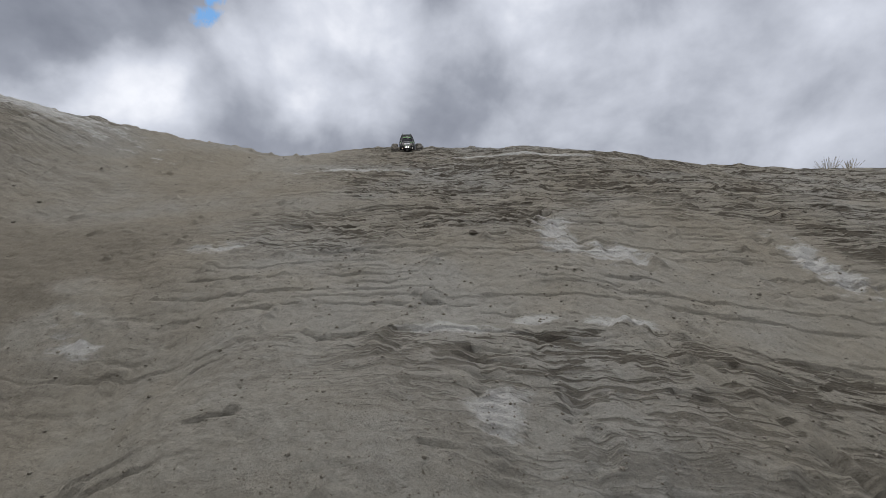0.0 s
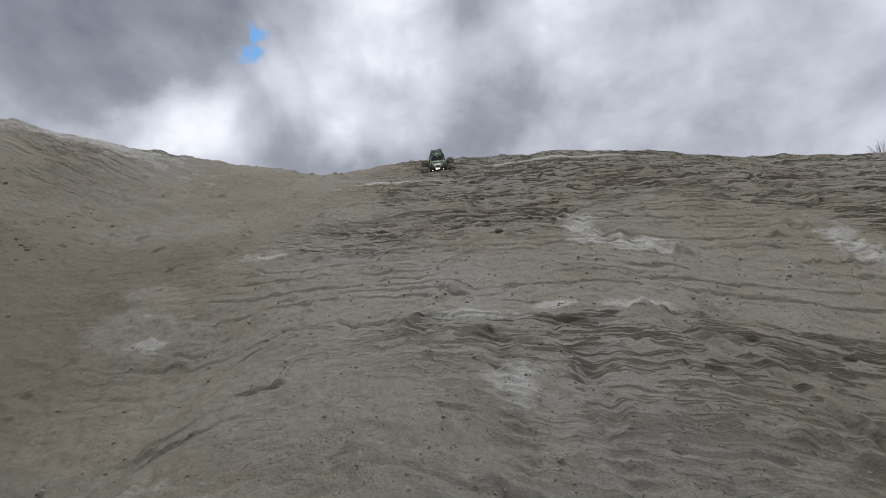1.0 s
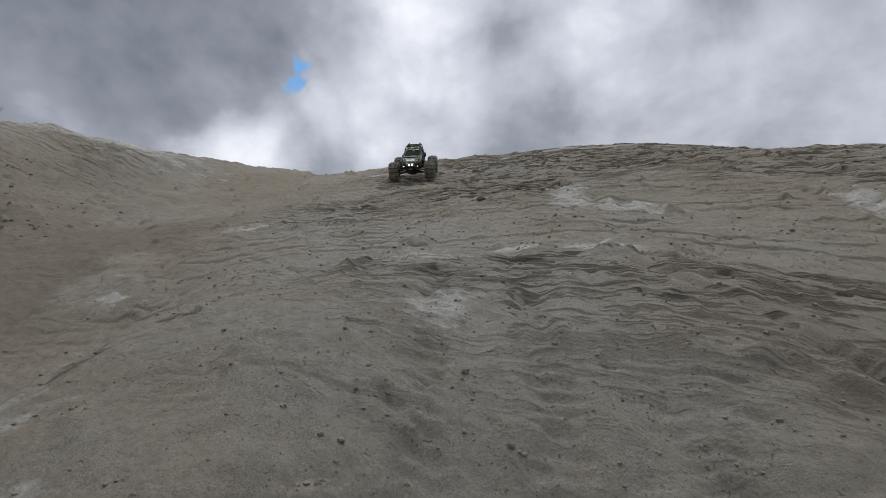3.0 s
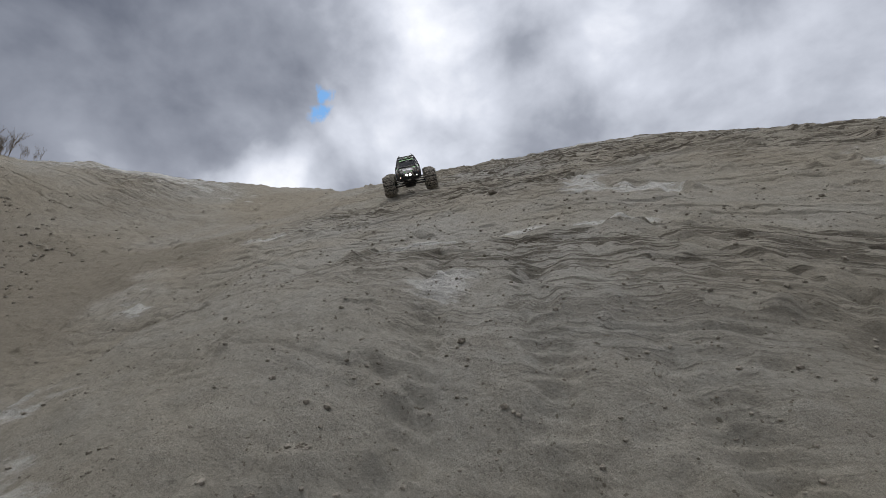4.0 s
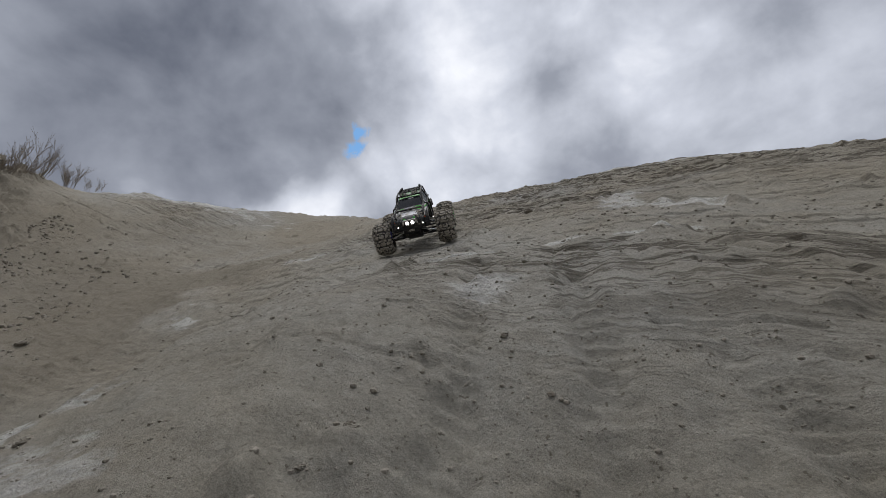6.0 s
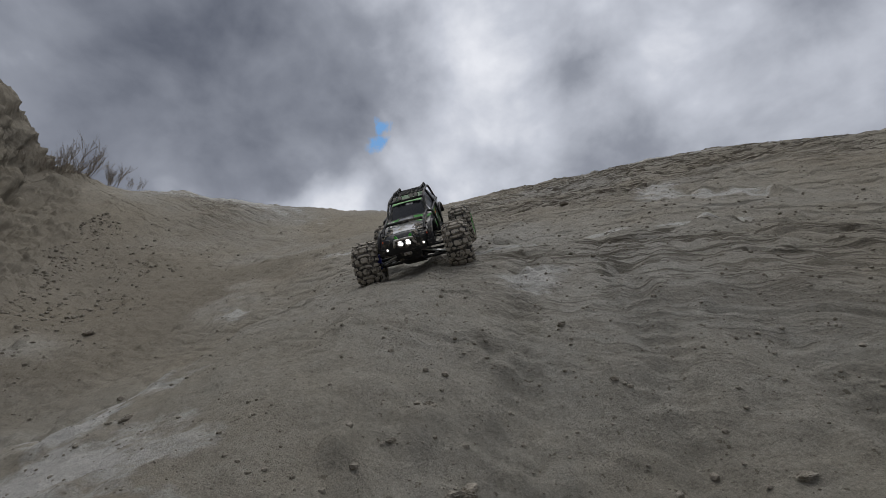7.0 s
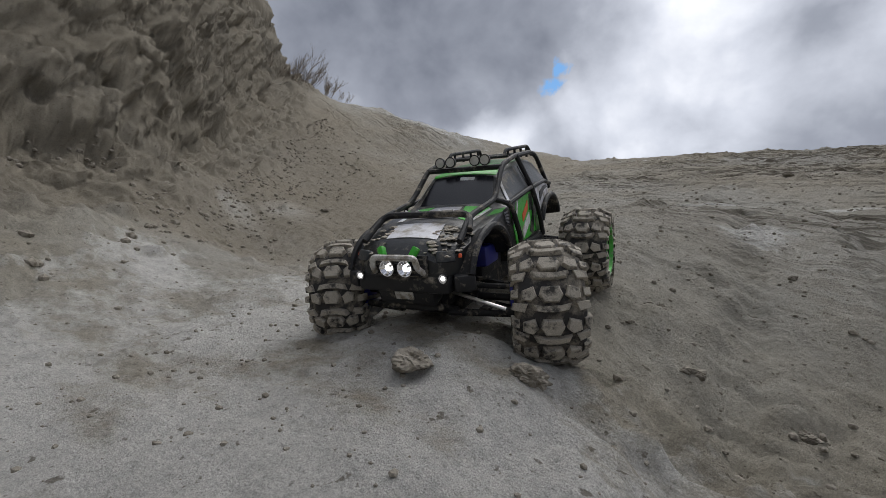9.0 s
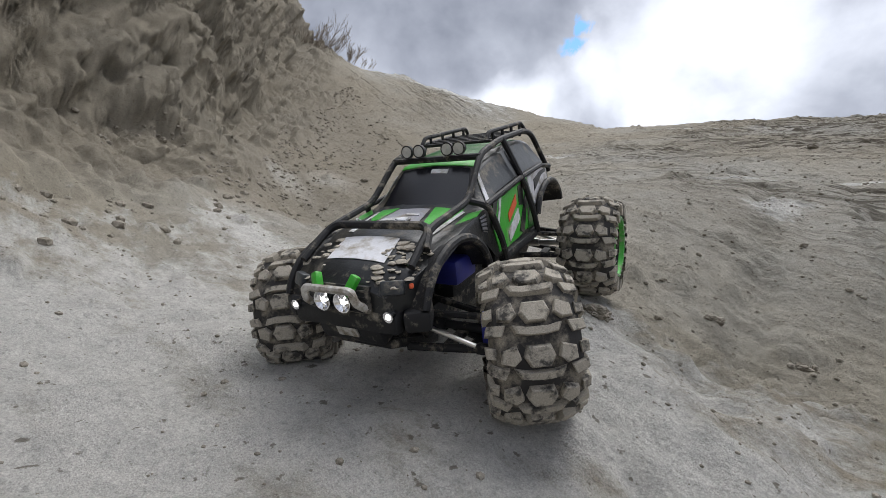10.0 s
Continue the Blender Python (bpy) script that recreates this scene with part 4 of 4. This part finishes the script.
def build_rim_meshes():
    ring = bmesh.new()
    add_lathe(ring, [(0.036, 0.0475), (0.044, 0.053), (0.050, 0.0545), (0.053, 0.0525), (0.052, 0.047), (0.044, 0.044)], 40)
    barrel = bmesh.new()
    add_lathe(barrel, [(-0.034, 0.046), (-0.030, 0.0475), (0.044, 0.0475), (0.044, 0.0445), (0.020, 0.042), (-0.030, 0.042)], 32)
    spokes = bmesh.new()
    add_lathe(spokes, [(0.016, 0.0001), (0.016, 0.016), (0.030, 0.013), (0.034, 0.0001)], 20)
    for k in range(6):
        a = 360 * k / 6
        m = pose(0, 0, 0, a)
        c = m @ Vector((0.030, 0.028, 0))
        add_box(spokes, c, (0.010, 0.036, 0.011), 0.002, (a, 0, 0))
    nut = bmesh.new()
    add_lathe(nut, [(0.032, 0.0001), (0.032, 0.0075), (0.042, 0.0070), (0.043, 0.0001)], 6)
    bolts = bmesh.new()
    for k in range(16):
        a = 2 * math.pi * k / 16
        add_lathe(bolts, [(0.0515, 0.0001), (0.0515, 0.0016), (0.0545, 0.0014), (0.0545, 0.0001)], 6, "X", (0, 0.0495 * math.cos(a), 0.0495 * math.sin(a)))
    return ring, barrel, spokes, nut, bolts


def grown(bm, wide=0.90, k=1.045):
    bmesh.ops.scale(bm, vec=(wide, k, k), verts=bm.verts)
    return bm


def build_wheel(truck):
    hub = new("wheel")
    hub.parent = truck
    tagged(hub, "sand-caked black tyre on a green-ringed rim")
    tyre = part("tyre", grown(build_tyre_mesh()), RUBBER, hub, "balloon tyre", 50)
    part("tread", grown(build_tread_mesh()), LUG, hub, "chunky tread blocks caked with sand", 25)
    ring, barrel, spokes, nut, bolts = build_rim_meshes()
    part("beadlock_ring", grown(ring), GREEN_RIM, hub, "green beadlock ring")
    part("rim_barrel", grown(barrel), CHASSIS, hub)
    part("spokes", grown(spokes), CHROME, hub, "chrome spokes")
    part("wheel_nut", grown(nut), STEEL, hub)
    part("ring_bolts", grown(bolts), STEEL, hub)
    return hub


def copy_wheel(wheel, truck):
    """One more wheel with its own pieces."""
    hub = copy_thing(wheel, Matrix.Identity(4))
    hub.parent = truck
    return hub


def build_truck():
    truck = new("toy_truck")
    tagged(truck, "dusty green and black toy monster truck driving down sand", "toy truck")
    build_body(truck)
    build_cage(truck)
    build_front(truck)
    build_chassis(truck)
    first = build_wheel(truck)
    wheels = [first] + [copy_wheel(first, truck) for _ in range(3)]
    return truck, wheels


TRUCK, WHEELS = build_truck()


# ---- loose things on the sand and the growth on the brow ----
def top_of(x, y):
    return float(ground_height(np.array([x]), np.array([y]))[0])


def clod_mesh(seed, size, flat=0.6):
    """A broken lump of damp sand with flat breaks and crumbled edges."""
    r = random.Random(seed)
    bm = bmesh.new()
    bmesh.ops.create_icosphere(bm, subdivisions=4, radius=1.0)
    cuts = [Vector((r.uniform(-1, 1), r.uniform(-1, 1), r.uniform(-0.6, 1))).normalized() for _ in range(7)]
    for v in bm.verts:
        d = v.co.normalized()
        k = 1.0
        for c in cuts:
            dot = d.dot(c)
            if dot > 0.55:
                k = min(k, 0.62 / dot)
        k += 0.22 * noise.noise(d * 2.2 + Vector((seed, 0, 0))) + 0.16 * noise.noise(d * 6 + Vector((0, seed, 0)))
        v.co = Vector((d.x * k * size, d.y * k * size * 0.8, d.z * k * size * flat))
    return bm


def build_clods():
    """The larger lumps that lie singly on the sand."""
    places = [(0.09, 0.30, 0.050, "slab of broken damp sand beside the wheel tracks"), (0.21, 0.37, 0.042, "broken wedge of damp sand lying flat"),
              (0.46, 0.84, 0.030, "small crumbling lump of sand"), (0.20, 0.92, 0.022, "small dark lump of sand"), (0.24, 0.69, 0.020, "rounded lump of damp sand"),
              (0.29, 0.80, 0.024, "rounded lump of damp sand"), (-0.54, 0.84, 0.028, "dark angular stone half sunk in sand"), (-2.30, 1.66, 0.06, "dark angular stone half sunk in sand"),
              (0.30, 0.83, 0.034, "broken lump of damp sand"), (0.17, 0.83, 0.015, "small pale stone on the sand"), (0.24, 2.92, 0.05, "dark flat lump on the slope"), (-1.45, 0.95, 0.05, "dark lump of damp sand"),
              (-0.9, 0.75, 0.018, "small dark lump of sand"), (0.62, 0.55, 0.020, "small dark lump of sand"), (0.75, 0.95, 0.024, "small dark lump of sand"),
              (-1.1, 0.55, 0.02, "small dark lump of sand"), (0.40, 1.25, 0.02, "small dark lump of sand")]
    for k, (x, y, s, text) in enumerate(places):
        bm = clod_mesh(k + 3, s * 0.72, 0.5)
        me = bpy.data.meshes.new("sand_clod")
        for f in bm.faces:
            f.smooth = False
        bm.to_mesh(me)
        bm.free()
        me.materials.append(CLOD)
        ob = new("sand_clod", me)
        ob.matrix_basis = pose(x, y, top_of(x, y) + s * 0.04, random.Random(k).uniform(-12, 12), 0, random.Random(k).uniform(0, 360))
        tagged(ob, text, "sand lump", "lumps of sand on the slope")


def scatter(name, label, places, shapes, mat):
    """Many small lumps joined into one object."""
    verts, faces, at = [], [], 0
    for x, y, s, k in places:
        v, f = shapes[k % len(shapes)]
        a = (k * 2.399) % 6.283
        c, d = math.cos(a), math.sin(a)
        z = at_heights[(x, y)]
        w = v * s
        verts.append(np.stack([x + c * w[:, 0] - d * w[:, 1], y + d * w[:, 0] + c * w[:, 1], z + w[:, 2] + 0.15 * s], 1))
        faces.append(f + at)
        at += len(v)
    V, F = np.concatenate(verts), np.concatenate(faces)
    me = bpy.data.meshes.new(name)
    me.from_pydata(V.tolist(), [], F.tolist())
    me.materials.append(mat)
    return tagged(new(name, me), label, "sand crumbs", kind="stuff")


def crumb_shapes():
    out = []
    for k in range(6):
        bm = bmesh.new()
        bmesh.ops.create_icosphere(bm, subdivisions=1, radius=1.0)
        r = random.Random(k + 40)
        for v in bm.verts:
            v.co = Vector((v.co.x * r.uniform(0.7, 1.2), v.co.y * r.uniform(0.6, 1.0), v.co.z * r.uniform(0.45, 0.8)))
        out.append((np.array([v.co[:] for v in bm.verts]), np.array([[v.index for v in f.verts] for f in bm.faces])))
        bm.free()
    return out


at_heights = {}


def build_crumbs():
    r = np.random.default_rng(11)
    spots = []
    # thrown by the wheels over the foot of the slope, and rolled down beside the tracks
    for n, cx, cy, sx, sy, lo, hi in ((900, -0.15, 0.30, 0.55, 0.33, 0.0012, 0.0065), (190, 0.45, 0.75, 0.28, 0.35, 0.001, 0.006), (120, 0.55, 1.0, 0.3, 0.5, 0.001, 0.006),
                                      (700, -0.6, 1.2, 1.2, 0.7, 0.002, 0.007), (2600, 0.4, 2.6, 1.4, 1.0, 0.0025, 0.011), (900, 0.7, 1.3, 0.6, 0.35, 0.0015, 0.007), (900, -2.45, 0.2, 0.3, 0.4, 0.003, 0.022),
                                      (500, -2.4, 1.0, 0.4, 0.35, 0.004, 0.02), (400, -3.4, 1.7, 0.45, 0.4, 0.005, 0.024), (350, -4.3, 2.7, 0.45, 0.5, 0.005, 0.026), (500, 0.5, 5.0, 2.6, 1.2, 0.004, 0.018)):
        xs, ys = r.normal(cx, sx, n), r.normal(cy, sy, n)
        s = lo + (hi - lo) * r.random(n) ** 3
        spots.append(np.stack([xs, ys, s], 1))
    # rubble along the foot of the cliff
    n = 2600
    ys = r.uniform(-0.6, 3.4, n)
    fx = -4.9 + 2.0 * smooth(3.4, 1.2, ys) + 1.9 * smooth(1.6, 0.1, ys) + 1.2 * smooth(0.4, -1.5, ys)
    spots.append(np.stack([fx + np.abs(r.normal(0, 0.30, n)) - 0.75, ys, 0.003 + 0.022 * r.random(n) ** 5], 1))
    spots.append(np.stack([r.normal(0.42, 0.2, 110), r.normal(0.72, 0.2, 110), 0.002 + 0.009 * r.random(110) ** 3], 1))
    P = np.concatenate(spots)
    D = cliff_inside(P[:, 0], P[:, 1])
    Z = ground_height(P[:, 0], P[:, 1]) + cliff_rise(D)
    keep = (D < 0.8) & ~((np.abs(P[:, 0] - 0.45) < 0.14) & (P[:, 1] < 0.05))
    P, Z = P[keep], Z[keep]
    places = []
    for k, (x, y, s) in enumerate(P):
        at_heights[(x, y)] = Z[k]
        places.append((x, y, s, k))
    scatter("sand_crumbs", "small dark crumbs of damp sand strewn over the slope", places, crumb_shapes(), CLOD)


def twig_lines(r, base, lean, length, depth):
    """The branches of a bare shrub, as lines with their thickness."""
    out = []
    pts, p, d = [Vector(base)], Vector(base), Vector(lean).normalized()
    n = 5
    for _ in range(n):
        d = (d + Vector((r.uniform(-0.16, 0.16), r.uniform(-0.16, 0.16), r.uniform(-0.02, 0.14)))).normalized()
        p = p + d * length / n
        pts.append(p)
    out.append((pts, depth))
    if depth > 0:
        for k in range(2, n + 1):
            for _ in range(2):
                side = (d + Vector((r.uniform(-0.7, 0.7), r.uniform(-0.7, 0.7), r.uniform(0.0, 0.5)))).normalized()
                out += twig_lines(r, pts[k], side, length * r.uniform(0.35, 0.55), depth - 1)
    return out


def build_shrub(x, y, height, seed, text):
    r = random.Random(seed)
    shrub = new("shrub")
    shrub.location = (x, y, 0)
    tagged(shrub, text, "shrub", "bare shrubs on the brow")
    z = top_of(x, y) - 0.03
    for stem in range(7):
        bm = bmesh.new()
        lean = (0.35 + r.uniform(-0.4, 0.5), r.uniform(-0.3, 0.3), 1.0)
        for pts, depth in twig_lines(r, (r.uniform(-0.12, 0.12), r.uniform(-0.12, 0.12), z), lean, height * r.uniform(0.6, 1.0), 2):
            add_tube(bm, pts, (0.0025, 0.0045, 0.009)[depth] * height, 4)
        part("stem", bm, BARK, shrub)


def build_tuft(x, y, height, seed, text):
    r = random.Random(seed)
    z = top_of(x, y) - 0.02
    bm = bmesh.new()
    for _ in range(36):
        a, b = r.uniform(-0.12, 0.12) * height * 2, r.uniform(-0.12, 0.12) * height * 2
        p0 = Vector((x + a, y + b, z))
        tip = p0 + Vector((a * 1.5 + r.uniform(-0.2, 0.2) * height, b * 1.5, height * r.uniform(0.5, 1.0)))
        add_tube(bm, [p0, (p0 + tip) / 2 + Vector((0, 0, 0.1 * height)), tip], 0.004 * height + 0.001, 3)
    me = bpy.data.meshes.new("grass_tuft")
    bm.to_mesh(me)
    bm.free()
    me.materials.append(STRAW)
    tagged(new("grass_tuft", me), text, "grass tuft", "grass tufts on the brow")


build_clods()
build_crumbs()
for k, (sx, sy, sh) in enumerate(((-7.75, 3.55, 0.66), (-7.55, 3.85, 0.6), (-7.4, 4.3, 0.45), (-8.1, 3.3, 0.65), (-7.1, 4.5, 0.2))):
    build_shrub(sx, sy, sh, k + 1, "bare grey-brown shrub leaning with the wind")
for k, (sx, sy, sh) in enumerate(((5.6, 6.9, 0.26), (5.9, 6.9, 0.2), (0.75, 6.85, 0.07), (1.4, 6.9, 0.08), (2.6, 6.9, 0.06))):
    build_tuft(sx, sy, sh, k + 9, "small tuft of dry grass on the brow")


# ---- the drive down the slope: seconds, place and turn in degrees ----
TRUCK_ROWS = [
    (0, -0.669, 6.478, 2.779, -20.7, 1.8, 188.1),
    (0.5, -0.635, 6.092, 2.595, -27.5, 3.4, 185.5),
    (1, -0.584, 5.799, 2.490, -29.8, 4.5, 186.7),
    (1.5, -0.610, 5.385, 2.327, -31.7, 6.1, 188.6),
    (2, -0.672, 5.107, 2.187, -28.6, 5.8, 193.8),
    (2.5, -0.652, 4.752, 2.054, -26.4, -0.2, 188.1),
    (3, -0.649, 4.449, 1.997, -27.9, -0.5, 189.0),
    (3.2, -0.621, 4.296, 1.923, -25.1, 2.6, 193.5),
    (4.3, -0.633, 3.755, 1.688, -23.5, 7.5, 196.8),
    (4.5, -0.612, 3.751, 1.692, -24.8, 5.2, 191.6),
    (5, -0.535, 3.443, 1.544, -26.5, 10.4, 196.4),
    (5.5, -0.454, 3.045, 1.325, -28.0, 7.6, 194.6),
    (7, -0.233, 1.822, 0.751, -28.5, 7.7, 193.3),
    (7.5, -0.162, 1.569, 0.636, -27.5, 6.1, 192.9),
    (8, -0.171, 1.313, 0.497, -29.0, 6.3, 194.5),
    (8.5, -0.129, 0.986, 0.306, -30.5, 5.1, 189.4),
    (9, -0.057, 0.632, 0.162, -22.8, 7.3, 193.4),
    (9.5, 0.002, 0.444, 0.088, -21.3, 7.4, 194.4),
    (10, 0.033, 0.255, 0.033, -24.1, 7.8, 192.5),
]


# ---- what moves ----
STEER = [(0, 0), (6.5, 2), (7.5, 6), (8.5, 14), (9.2, 22), (10, 29)]
CORNERS = [(0.178, 0.193, 1, 1), (-0.178, 0.193, -1, 1), (0.178, -0.193, 1, 0), (-0.178, -0.193, -1, 0)]


def motions():
    walk(TRUCK, [(t, pose(*p)) for t, *p in TRUCK_ROWS])
    times = [0.1 * k for k in range(101)]
    ts = [r[0] for r in TRUCK_ROWS]
    track = np.stack([np.interp(times, ts, [r[k] for r in TRUCK_ROWS]) for k in (1, 2, 3)], 1)
    run = np.concatenate([[0], np.cumsum(np.linalg.norm(np.diff(track, axis=0), axis=1))])
    for wheel, (x, y, side, front) in zip(WHEELS, CORNERS):
        rows = []
        for t, d in zip(times, run):
            steer = np.interp(t, [a for a, _ in STEER], [b for _, b in STEER]) * front
            roll = math.degrees(d / 0.091) + 31 * (x > 0) + 17 * front
            turn = pose(x, y, 0.083, 0, 0, steer) @ pose(0, 0, 0, -roll) @ pose(0, 0, 0, 0, 0, 0 if side > 0 else 180)
            rows.append((t, turn))
        walk(wheel, rows)


motions()
